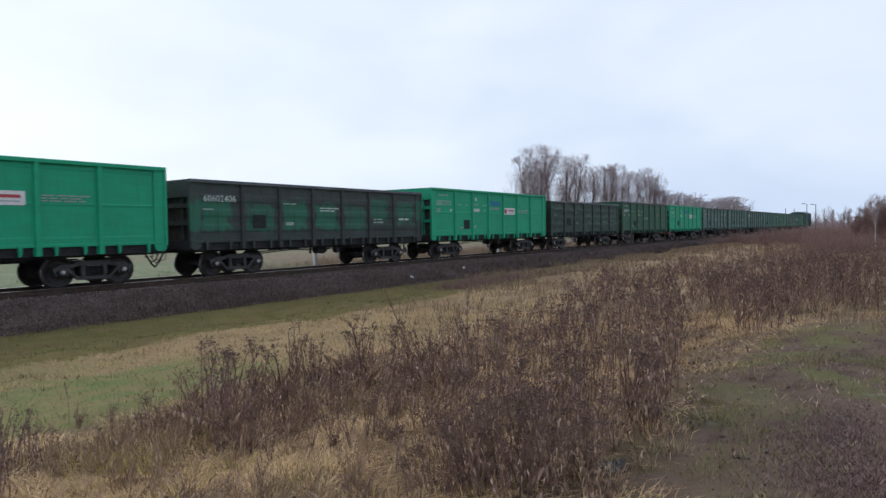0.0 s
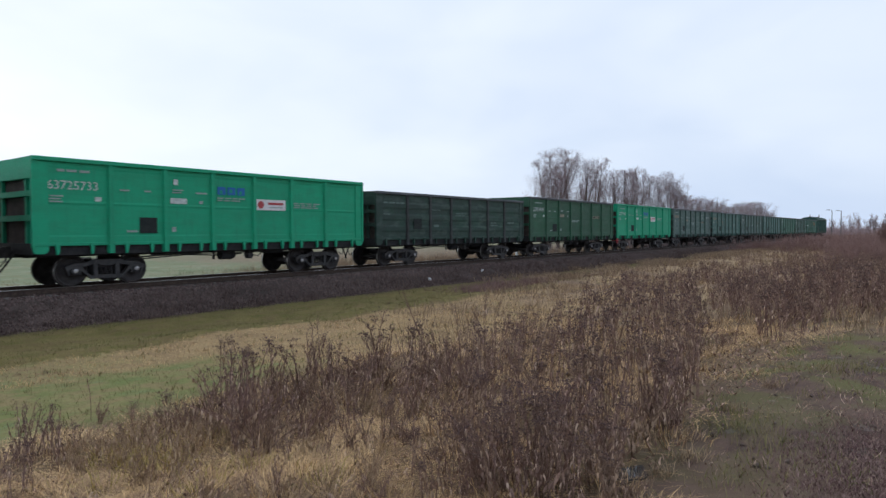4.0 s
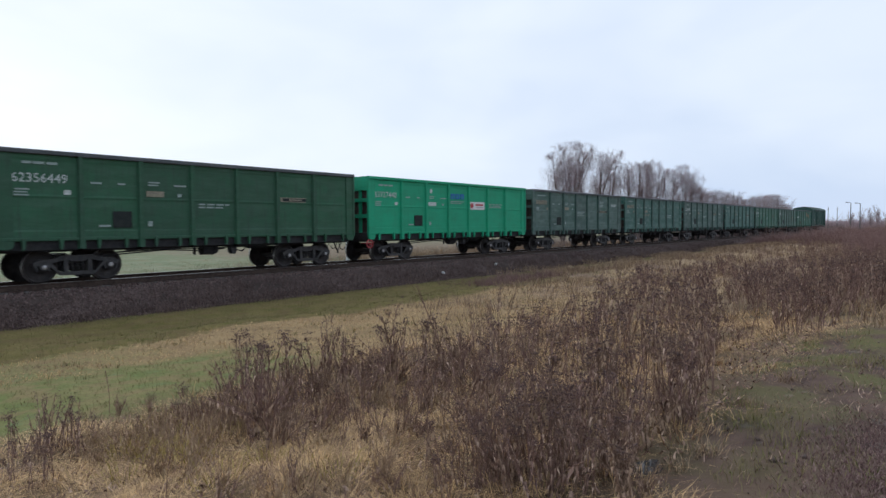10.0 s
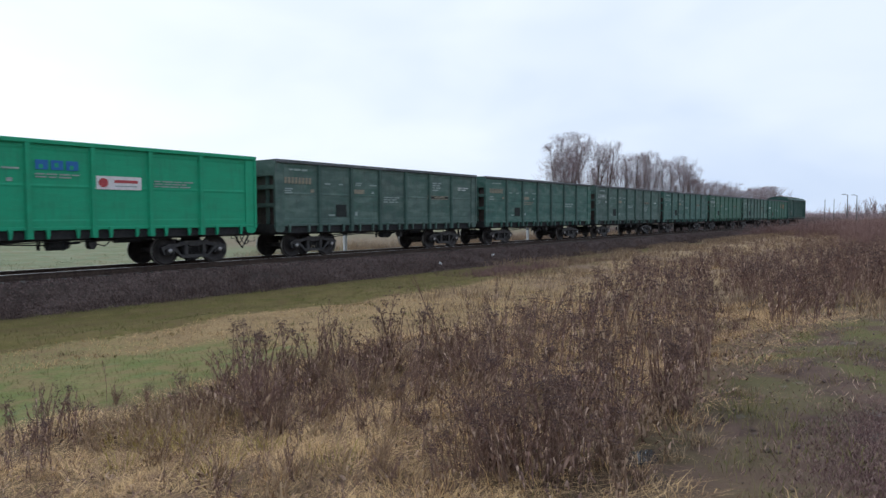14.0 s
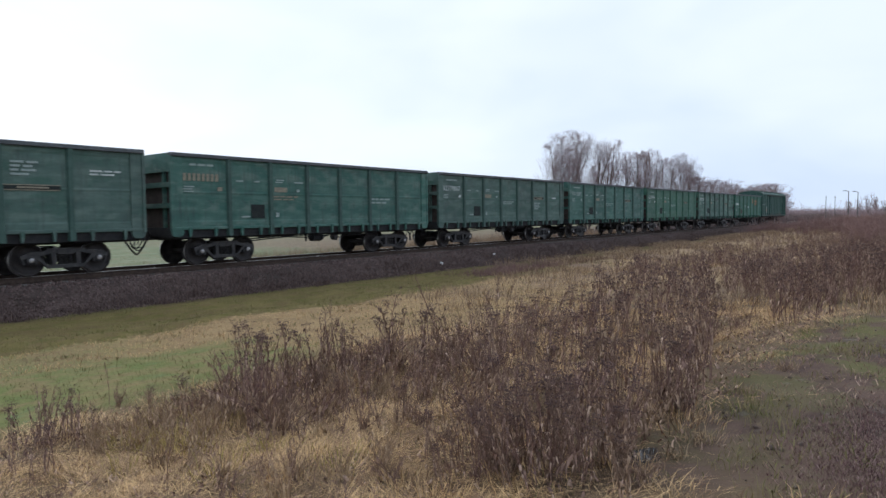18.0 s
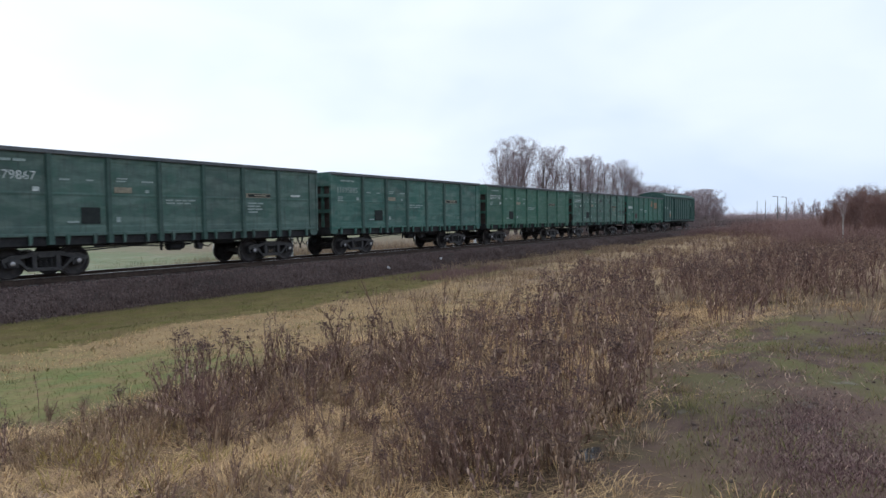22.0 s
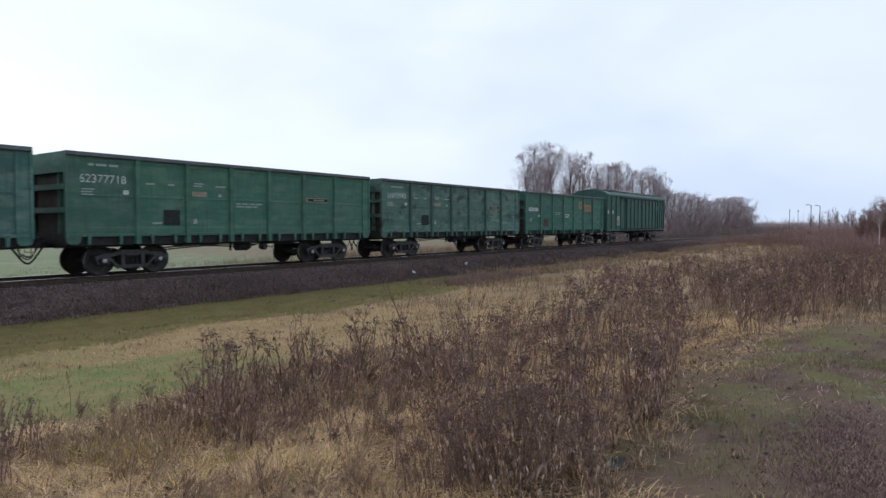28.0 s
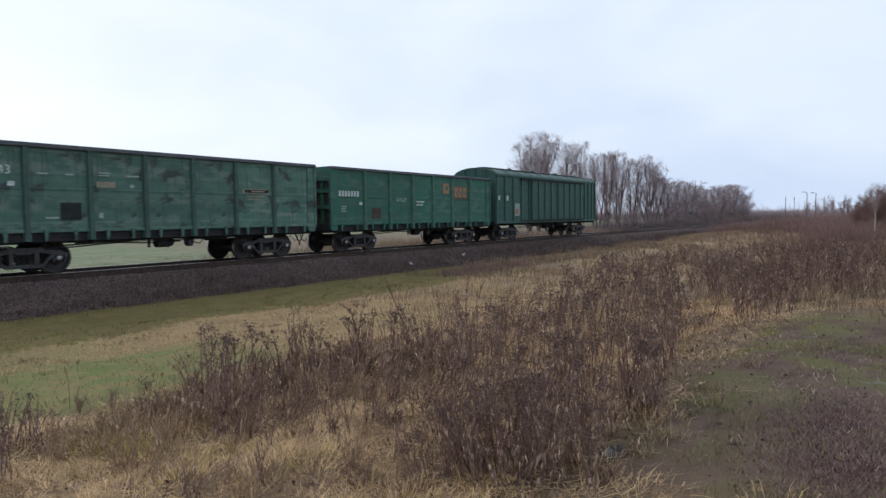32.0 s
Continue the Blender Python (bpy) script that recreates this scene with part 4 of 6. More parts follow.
for px, pz in ((23.5, 1.74), (42.2, 1.68)):
    post = new("marker_post", Shape().along_z([(-0.09, -0.06), (-0.06, -0.09), (0.06, -0.09), (0.09, -0.06), (0.09, 0.06), (0.06, 0.09), (-0.06, 0.09), (-0.09, 0.06)], 0.0, pz)
               .along_z([(-0.07, -0.07), (0.07, -0.07), (0.07, 0.07), (-0.07, 0.07)], pz, pz + 0.04).mesh("marker_post", POST_WHITE))
    tagged(post, "short whitewashed concrete marker post beside the track", "post", "marker posts")
    post.matrix_basis = pose(px, 3.6, -0.96)
    part("band", Shape().box(-0.094, 0.094, -0.094, 0.094, pz * 0.90, pz * 0.94).mesh("band", BLACK_MARK), post, "dark painted band")

# two crumpled scraps of paper on the shoulder of the ballast
for sx, sy, size, turn in ((23.2, -3.05, 0.10, 20), (27.9, -2.8, 0.085, 75)):
    scrap = Shape()
    crumple = [(size * (1.2 * math.cos(a) + 0.2 * math.sin(3 * a)), size * (0.7 * math.sin(a) + 0.15 * math.cos(2 * a)), 0.02 + 0.05 * (k % 3)) for k, a in enumerate(np.linspace(0, 2 * math.pi, 9)[:-1])]
    scrap.solid(crumple + [(0.0, 0.0, 0.11)] + [(x, y, z - 0.03) for x, y, z in crumple], [(k, (k + 1) % 8, 8) for k in range(8)] + [(k, 9 + k, 9 + (k + 1) % 8, (k + 1) % 8) for k in range(8)] + [tuple(range(16, 8, -1))])
    scrap = new("paper_scrap", scrap.mesh("paper_scrap", POST_WHITE))
    tagged(scrap, "crumpled white paper scrap lying on the ballast", "litter", "paper scraps")
    scrap.matrix_basis = pose(sx, sy, float(bed_z(sy)) + 0.02, 0, 0, turn)

# ---------------------------------------------------------------- grasses


def blades(name, x, y, h, w, lean, mat, lift=0.0, turn=None, low=0.5):
    """Bent grass blades rooted in the ground: two joints and a tip each. turn: the way each one leans."""
    n = len(x)
    turn, face = rng.uniform(0, 2 * math.pi, n) if turn is None else turn, rng.uniform(0, 2 * math.pi, n)
    way = np.stack([np.cos(turn), np.sin(turn), np.zeros(n)], -1)
    side = np.stack([np.cos(face), np.sin(face), np.zeros(n)], -1) * (w / 2)[:, None]
    root = np.stack([x, y, ground_z(x, y) - 0.02 + lift], -1)
    up = np.array([0, 0, 1.0])
    l = lean[:, None]
    hh = h[:, None]
    mid = root + hh * (0.55 * np.cos(l * low) * up + 0.55 * np.sin(l * low) * way)
    tip = mid + hh * 0.45 * (np.cos(l * (2 - low)) * up + np.sin(l * (2 - low)) * way)
    tip[:, 2] = np.maximum(tip[:, 2], root[:, 2] + 0.03)
    v = np.stack([root - side, root + side, mid - side * 0.7, mid + side * 0.7, tip], 1)
    f = np.array([(0, 1, 2), (1, 3, 2), (2, 3, 4)])
    f = (f[None] + 5 * np.arange(n)[:, None, None]).reshape(-1, 3)
    return new(name, bulk(name, v.reshape(-1, 3), f, mat))


def tufts(count, per, box, keep, radius):
    """Blade roots gathered in tufts over a box of the plan, thinned by keep(x, y); the third row is the way out of the tuft."""
    x0, x1, y0, y1 = box
    cx, cy = rng.uniform(x0, x1, count), rng.uniform(y0, y1, count)
    ok = rng.random(count) < keep(cx, cy)
    cx, cy = np.repeat(cx[ok], per), np.repeat(cy[ok], per)
    dx, dy = rng.normal(0, radius, len(cx)), rng.normal(0, radius, len(cx))
    return cx + dx, cy + dy, np.arctan2(dy, dx) + rng.normal(0, 0.5, len(cx))


def bare(x, y):
    """Muddy, mossy wheel-track beside the camera, 1 inside it."""
    return smooth(y, -19.5, -20.2) * smooth(x, 3.0, 5.0) * smooth(x, 11.5, 9.0)


def straw_share(x, y):
    belt = smooth(y, -12.6, -14.2 + 0.0 * x)
    right = smooth(x, 12, 18) * smooth(y, -8.0, -10.5)
    return np.maximum(belt, right) * (0.35 + 0.65 * value_noise(x, y, 1.3, 3)) * (1 - 0.92 * bare(x, y)) * (1 - 0.8 * smooth(x, 4.0, 4.8) * smooth(y, -18.9, -19.5))


gx, gy, out = tufts(900, 60, (0.5, 16, -21.2, -12.5), straw_share, 0.11)
size = rng.uniform(0.08, 0.27, len(gx)) * (0.4 + 0.9 * value_noise(gx, gy, 0.7, 31))
tagged(blades("dry_grass", gx, gy, size, rng.uniform(0.004, 0.009, len(gx)), rng.uniform(0.35, 1.5, len(gx)), STRAW, 0.0, out),
       "tussocks of bleached dry grass among the weeds", "grass", kind="stuff")
rx, ry = np.repeat((4.62, 4.95, 5.4, 6.3, 7.6), 90), np.repeat((-19.90, -20.02, -19.85, -19.95, -20.1), 90)
rx, ry = rx + rng.normal(0, 0.06, len(rx)), ry + rng.normal(0, 0.06, len(ry))
tagged(blades("mud_tussocks", rx, ry, rng.uniform(0.08, 0.20, len(rx)), rng.uniform(0.004, 0.008, len(rx)), rng.uniform(0.3, 1.4, len(rx)), HEATH),
       "small straw tussocks at the edge of the mud", "grass", kind="stuff")
# straw combed flat by snow: its lie drifts slowly over the ground
gx, gy, out = tufts(7600, 30, (1.0, 13, -20.4, -13.4), lambda x, y: (0.40 + 0.60 * np.exp(-((x - 3.5) / 1.5) ** 2 - ((y + 16.9) / 1.5) ** 2)) * (1 - 0.8 * bare(x, y)) * (1 - 0.8 * smooth(x, 4.0, 4.8) * smooth(y, -18.8, -19.4)), 0.15)
lie = value_noise(gx, gy, 0.8, 33) * 9.0 + rng.normal(0, 0.9, len(gx))
tagged(blades("flattened_straw", gx, gy, rng.uniform(0.10, 0.28, len(gx)), rng.uniform(0.003, 0.006, len(gx)), rng.uniform(1.25, 1.56, len(gx)), STRAW, rng.uniform(0.02, 0.07, len(gx)), lie, 0.95),
       "pale straw pressed flat on the ground", "straw", kind="stuff")
gx, gy, out = tufts(4200, 20, (11, 95, -23, -5.4), lambda x, y: smooth(x, 10, 16) * smooth(y - np.interp(x, (18, 27, 40), (-8.4, -4.8, -3.9)), 0.0, -1.4) * (0.2 + 0.8 * value_noise(x, y, 3.0, 5)), 0.24)
tagged(blades("heath_grass", gx, gy, rng.uniform(0.18, 0.5, len(gx)), rng.uniform(0.010, 0.020, len(gx)), rng.uniform(0.2, 1.2, len(gx)), HEATH, 0.0, out),
       "long bleached grass over the rough bank", "grass", kind="stuff")
gx, gy, out = tufts(2600, 22, (25, 100, -9.5, -3.9), lambda x, y: smooth(x, 25, 31) * smooth(value_noise(x, y * 2.2, 3.4, 95), 0.25, 0.6) * smooth(y, -9.5, -7.0) * (1 - 0.9 * np.exp(-((x - 38.5) / 1.3) ** 2)), 0.22)
tagged(blades("crest_grass", gx, gy, rng.uniform(0.22, 0.55, len(gx)), rng.uniform(0.010, 0.022, len(gx)), rng.uniform(0.2, 1.3, len(gx)), HEATH, 0.0, out),
       "pale long grass hanging over the edge of the bank", "grass", kind="stuff")
gx, gy, out = tufts(11000, 9, (-2, 30, -14.4, -3.4), lambda x, y: (0.45 + 0.55 * value_noise(x, y, 0.9, 6)) * (1 - 0.9 * smooth(y, -10.9, -9.9) * smooth(y, -8.4, -8.7)) * (1 - 0.92 * smooth(x, 6.5, 9.0) * smooth(y, -8.4, -8.8)), 0.10)
tagged(blades("short_turf", gx, gy, rng.uniform(0.03, 0.09, len(gx)), rng.uniform(0.006, 0.012, len(gx)), rng.uniform(0.2, 1.2, len(gx)), FRESH),
       "short green and yellowed winter turf", "grass", kind="stuff")
gx, gy, out = tufts(2000, 30, (1.5, 15, -22.0, -13), lambda x, y: 0.08 + 0.9 * np.exp(-((x - 4.25) / 0.3) ** 2 - ((y + 19.95) / 0.2) ** 2) + bare(x, y) * smooth(value_noise(x, y, 0.8, 77), 0.35, 0.75), 0.10)
tagged(blades("green_tufts", gx, gy, rng.uniform(0.05, 0.16, len(gx)), rng.uniform(0.004, 0.008, len(gx)), rng.uniform(0.2, 1.2, len(gx)), FRESH),
       "small tufts of still green grass", "grass", kind="stuff")
gx, gy, out = tufts(9000, 9, (-2, 34, -14.2, -8.5), lambda x, y: (0.4 + 0.6 * value_noise(x, y, 0.7, 61)) * np.maximum(smooth(y, -11.0, -10.0), smooth(x, 6.5, 9.0)), 0.12)
tagged(blades("strip_straw", gx, gy, rng.uniform(0.03, 0.12, len(gx)), rng.uniform(0.006, 0.012, len(gx)), rng.uniform(0.4, 1.5, len(gx)), STRAW),
       "short mown straw along the strip", "straw", kind="stuff")
gx, gy, out = tufts(5000, 8, (-12, 45, 5.5, 26), lambda x, y: smooth(y, 26, 8) * (0.3 + 0.7 * value_noise(x, y, 1.6, 64)), 0.14)
tagged(blades("field_grass", gx, gy, rng.uniform(0.08, 0.22, len(gx)), rng.uniform(0.010, 0.020, len(gx)), rng.uniform(0.2, 1.1, len(gx)), FIELD_GRASS, 0.0, out),
       "short pale green grass of the field beyond the line", "grass", kind="stuff")
gx, gy, out = tufts(3600, 14, (-10, 72, 4.6, 11.0), lambda x, y: (0.12 + 0.88 * smooth(x, 17, 24)) * (0.2 + 0.8 * value_noise(x, y, 2.0, 63)), 0.3)
tagged(blades("far_verge_grass", gx, gy, rng.uniform(0.3, 0.8, len(gx)) * (1 + 0.7 * smooth(gx, 20, 30)), rng.uniform(0.010, 0.022, len(gx)), rng.uniform(0.1, 0.6, len(gx)), HEATH),
       "dry grass on the far verge of the line", "grass", kind="stuff")
lx, ly = rng.uniform(1.0, 13, 9000), rng.uniform(-19.9, -13.6, 9000)
tagged(blades("leaf_litter", lx, ly, rng.uniform(0.03, 0.09, 9000), rng.uniform(0.012, 0.03, 9000), rng.uniform(1.3, 1.57, 9000), LEAF, 0.045),
       "brown leaf litter scattered over the straw", "leaves", kind="stuff")
lx, ly = rng.uniform(3.6, 13.5, 7000), rng.uniform(-22.6, -19.6, 7000)
kept = rng.random(7000) < 0.10 + 0.9 * smooth(value_noise(lx, ly, 0.7, 87), 0.45, 0.8)
lx, ly = lx[kept], ly[kept]
tagged(blades("lane_litter", lx, ly, rng.uniform(0.03, 0.12, len(lx)), rng.uniform(0.003, 0.008, len(lx)), rng.uniform(1.2, 1.57, len(lx)), LEAF, 0.03),
       "bits of straw and leaf trodden into the mud", "litter", kind="stuff")
lx, ly = rng.normal(5.1, 0.6, 12000), rng.normal(-21.15, 0.26, 12000)
tagged(blades("red_litter", lx, ly, rng.uniform(0.012, 0.05, 12000), rng.uniform(0.003, 0.008, 12000), rng.uniform(0.9, 1.57, 12000), RED_LITTER, 0.018),
       "purple-brown fallen leaves and dead stalks on the track edge", "litter", kind="stuff")
n = 420
mx, my = rng.uniform(3.6, 12.0, n), rng.uniform(-22.6, -19.9, n)
tagged(stones("mud_clods", mx, my, ground_z(mx, my) + 0.004, 0.006 + 0.022 * rng.random(n) ** 3, CLOD), "small clods and pebbles in the muddy lane", "soil", kind="stuff")
gx, gy, out = tufts(420, 60, (2.4, 4.4, -18.2, -14.6), lambda x, y: 0.03 + 0.6 * np.exp(-((x - 3.18) / 0.22) ** 2 - ((y + 15.75) / 0.25) ** 2), 0.10)
tagged(blades("yellow_tufts", gx, gy, rng.uniform(0.14, 0.40, len(gx)), rng.uniform(0.004, 0.008, len(gx)), rng.uniform(0.3, 1.4, len(gx)), YELLOW, 0.0, out),
       "yellow-green tufts of dying grass", "grass", kind="stuff")
# dead growth along the foot of the ballast
gx, gy, out = tufts(6500, 14, (-3, 75, -5.2, -2.3), lambda x, y: smooth(y, -2.2, -2.9) * (y > -3.4 - 0.8 * value_noise(x, y * 0.3, 0.8, 41) - 0.3 * value_noise(x, y, 0.3, 42)), 0.11)
tagged(blades("verge_growth", gx, gy, rng.uniform(0.08, 0.32, len(gx)) * (0.5 + 0.8 * value_noise(gx, gy, 1.3, 43)), rng.uniform(0.006, 0.014, len(gx)), rng.uniform(0.2, 1.1, len(gx)), FOOT, np.maximum(bed_z(gy) - ground_z(gx, gy), 0.0) + 0.01, out),
       "dark dead growth along the foot of the ballast", "weeds", kind="stuff")

gx, gy, out = tufts(1500, 16, (-2, 30, -14.0, -4.0), lambda x, y: 0.15 + 0.85 * smooth(value_noise(x, y, 1.1, 47), 0.5, 0.8), 0.08)
tagged(blades("meadow_tufts", gx, gy, rng.uniform(0.06, 0.17, len(gx)), rng.uniform(0.006, 0.012, len(gx)), rng.uniform(0.3, 1.3, len(gx)), FRESH, 0.0, out),
       "longer rank tufts standing in the turf", "grass", kind="stuff")

# ---------------------------------------------------------------- weeds


def twig_tube(out, points, radii, sides=3):
    """Notes a thin tapered stick; sticks() turns the noted into a mesh."""
    out.append((sides, np.asarray(points, float), np.asarray(radii, float)))


def sticks(noted, joined=False):
    """Verts and triangles of all the noted sticks; joined: each is tied to the nearest thicker one."""
    vs, fs, k = [], [], 0
    thick, starts = [], []
    for sides, joints in sorted({(n[0], len(n[1])) for n in noted}):
        mine = [n for n in noted if n[0] == sides and len(n[1]) == joints]
        p, r = np.stack([n[1] for n in mine]), np.stack([n[2] for n in mine])
        d = np.gradient(p, axis=1)
        d /= np.linalg.norm(d, axis=-1, keepdims=True) + 1e-9
        a = np.cross(d, (0.3, 0.9, 0.1))
        a /= np.linalg.norm(a, axis=-1, keepdims=True) + 1e-9
        b = np.cross(d, a)
        t = 2 * math.pi * np.arange(sides) / sides
        ring = p[:, :, None] + (a[:, :, None] * np.cos(t)[:, None] + b[:, :, None] * np.sin(t)[:, None]) * r[:, :, None, None]
        vs.append(ring.reshape(-1, 3))
        i, j = np.meshgrid(np.arange(joints - 1), np.arange(sides), indexing="ij")
        lo, hi = (i * sides + j).ravel(), (i * sides + (j + 1) % sides).ravel()
        f = np.concatenate([np.stack([lo, hi, hi + sides], -1), np.stack([lo, hi + sides, lo + sides], -1)])
        fs.append((f[None] + (k + joints * sides * np.arange(len(mine)))[:, None, None]).reshape(-1, 3))
        starts.append((joints, k + joints * sides * np.arange(len(mine))))
        thick.append(np.full(len(mine) * joints * sides, joints))
        k += len(mine) * joints * sides
    v, f = np.concatenate(vs), np.concatenate(fs)
    if joined:
        thick = np.concatenate(thick)
        for joints, firsts in starts:
            stems = np.flatnonzero(thick > joints)
            for i in firsts.tolist():
                to = stems[np.argmin(((v[stems] - v[i]) ** 2).sum(-1))] if len(stems) else firsts[0]
                if to != i:
                    f = np.concatenate([f, [(i, i + 1, to)]])
    return v, f


def seed_clump(out, c, r, g):
    v, f = out
    k = len(v)
    for d in ((1, 0, 0), (-1, 0, 0), (0, 1, 0), (0, -1, 0), (0, 0, 0.8), (0, 0, -0.8)):
        v.append(np.asarray(c) + np.array(d) * r * g.uniform(0.75, 1.25))
    for t in ((0, 2, 4), (2, 1, 4), (1, 3, 4), (3, 0, 4), (2, 0, 5), (1, 2, 5), (3, 1, 5), (0, 3, 5)):
        f.append(tuple(k + i for i in t))


def dead_leaf(out, c, length, g):
    """A shrivelled leaf hanging from the stem: two folded triangles."""
    v, f = out
    k = len(v)
    a = g.uniform(0, 2 * math.pi)
    way = np.array([math.cos(a), math.sin(a), 0])
    side = np.array([-math.sin(a), math.cos(a), 0]) * length * g.uniform(0.09, 0.18)
    c = np.asarray(c)
    mid = c + way * length * g.uniform(0.12, 0.30) + np.array([0, 0, g.uniform(-0.40, 0.05) * length])
    tip = c + way * length * g.uniform(0.05, 0.45) + np.array([*g.normal(0, 0.06, 2) * length, -length * g.uniform(0.65, 1.1)])
    v += [c, mid + side, mid - side * 0.8, tip]
    f += [(k, k + 1, k + 2), (k + 1, k + 3, k + 2)]


def weed(seed, sort, far=False):
    """Stems with branches, drooping leaves and seed heads as three (verts, tris); far: the same plant in fewer pieces."""
    g = np.random.default_rng(seed)
    stem, leaf, head = [], ([], []), ([], [])
    joints = np.linspace(0, 1, 4 if far else 6)
    grain = (lambda few, many: 1) if far else (lambda few, many: int(g.integers(few, many)))
    r_lo, r_hi = (0.016, 0.030) if far else (0.007, 0.014)
    for s in range({"bare": 1, "bush": 4 if far else 9}.get(sort, int(g.integers(2, 4 if far else 6)))):
        h = g.uniform(0.7, 1.12) * (0.62 if sort == "bush" else 1.0)
        off = g.normal(0, 0.06, 2)
        bend = g.normal(0, 0.42 if sort == "bush" else 0.12, 2)
        pts = [np.array([off[0] + bend[0] * t * t * h, off[1] + bend[1] * t * t * h, h * t]) for t in joints]
        twig_tube(stem, pts, [0.0082 - 0.0042 * t for t in joints])
        at = lambda t: np.array([np.interp(t, joints, [p[i] for p in pts]) for i in range(3)])
        if sort == "umbel":
            for b in range(g.integers(5, 10)):
                t = g.uniform(0.80, 0.99)
                a = g.uniform(0, 2 * math.pi)
                l = g.uniform(0.08, 0.2) * (1.25 - t * 0.5)
                p0 = at(t)
                p1 = p0 + np.array([math.cos(a) * l * 0.5, math.sin(a) * l * 0.5, l * 0.5])
                p2 = p1 + np.array([math.cos(a) * l * 0.2, math.sin(a) * l * 0.2, l * 0.55])
                twig_tube(stem, [p0, p2] if far else [p0, p1, p2], [0.0028, 0.0014] if far else [0.0028, 0.0022, 0.0014])
                for e in range(grain(3, 6)):
                    seed_clump(head, p2 + np.array([*g.normal(0, 0.024, 2), g.normal(0, 0.006)]), g.uniform(r_lo, r_hi), g)
            for e in range(grain(7, 9)):
                seed_clump(head, at(1.0) + np.array([*g.normal(0, 0.032, 2), g.normal(0, 0.008)]), g.uniform(r_lo, r_hi), g)
        elif sort == "plume":
            for b in range(g.integers(5, 9)):
                t = g.uniform(0.62, 1.0)
                a = g.uniform(0, 2 * math.pi)
                l = g.uniform(0.07, 0.17)
                p0 = at(t)
                p1 = p0 + np.array([math.cos(a) * l * 0.45, math.sin(a) * l * 0.45, l * 0.8])
                twig_tube(stem, [p0, p1], [0.0025, 0.0012])
                for e in range(grain(2, 4)):
                    seed_clump(head, p0 + (p1 - p0) * g.uniform(0.4, 1.0) + g.normal(0, 0.008, 3), g.uniform(r_lo, r_hi) * 0.9, g)
        else:
            for b in range(4 if sort == "bare" else 6):
                t = g.uniform(0.25, 0.95)
                a = g.uniform(0, 2 * math.pi)
                l = g.uniform(0.15, 0.3)
                p0 = at(t)
                twig_tube(stem, [p0, p0 + np.array([math.cos(a) * l * 0.4, math.sin(a) * l * 0.4, l])], [0.0028, 0.0012])
        for e in range(4 if sort == "bare" else int(g.integers(8, 14)) if far else int(g.integers(16, 28))):
            dead_leaf(leaf, at(g.uniform(0.12 if sort == "bush" else 0.26, 0.96)), g.uniform(0.05, 0.125), g)
    return sticks(stem, True), leaf, head


def weed_share(x, y):
    """How thick the weeds stand, 0 to 1."""
    belt = smooth(y, -13.7 - 0.3 * value_noise(x, y, 1.5, 21), -14.9) * smooth(x, 14.5, 12.0)
    side = x - (4.1 + 0.18 * (y + 13.5))
    left = 0.02 + 0.98 * smooth(side, -0.9, 0.3) + 0.7 * np.exp(-((x - 2.55) / 0.3) ** 2 - ((y + 14.3) / 0.35) ** 2)
    gap2 = np.exp(-((x - 8.3) / 1.2) ** 2 - ((y + 15.8) / 0.6) ** 2) * 0.7
    patch = 0.06 + 0.94 * smooth(value_noise(x, y, 0.62, 8), 0.46, 0.72) * (0.3 + 0.6 * value_noise(x, y, 0.25, 18))
    return np.clip(belt * left * (1 - gap2) * patch * (1 - 0.97 * bare(x, y)), 0, 1)


SORTS = ("umbel", "plume", "bush", "umbel", "plume", "bare", "umbel", "bush")
VARIETIES = [weed(40 + k, SORTS[k % 8]) for k in range(24)]
FAR_VARIETIES = [weed(440 + k, SORTS[k % 8], True) for k in range(16)]
WEED_MESHES = []
for k, (stem, leaf, head) in enumerate(VARIETIES):
    WEED_MESHES.append([bulk("weed_" + nm, v, f, m) if len(f) else None for nm, (v, f), m in (("stem", stem, STEM), ("leaves", leaf, LEAF), ("heads", head, SEED))])
WEED_LABELS = {"umbel": "dead brown tansy weed with flat seed heads", "plume": "dead brown weed with feathery seed plumes", "bare": "bare dry leafless weed stalk", "bush": "tangled low dead weed with curled leaves"}


def scattered(count, xs, ys, share):
    """That many spots, as thick as share(x, y) says."""
    x, y = xs(count * 14), ys(count * 14)
    ok = np.flatnonzero(rng.random(len(x)) < share(x, y))[:count]
    return list(zip(x[ok].tolist(), y[ok].tolist()))


def clumped(count, least, most, xs, ys, share, radius):
    """Bunches of plants round scattered centres."""
    out = []
    for x, y in scattered(count, xs, ys, share):
        for k in range(int(rng.integers(least, most + 1))):
            out.append((x + float(rng.normal(0, radius)), y + float(rng.normal(0, radius))))
    return out


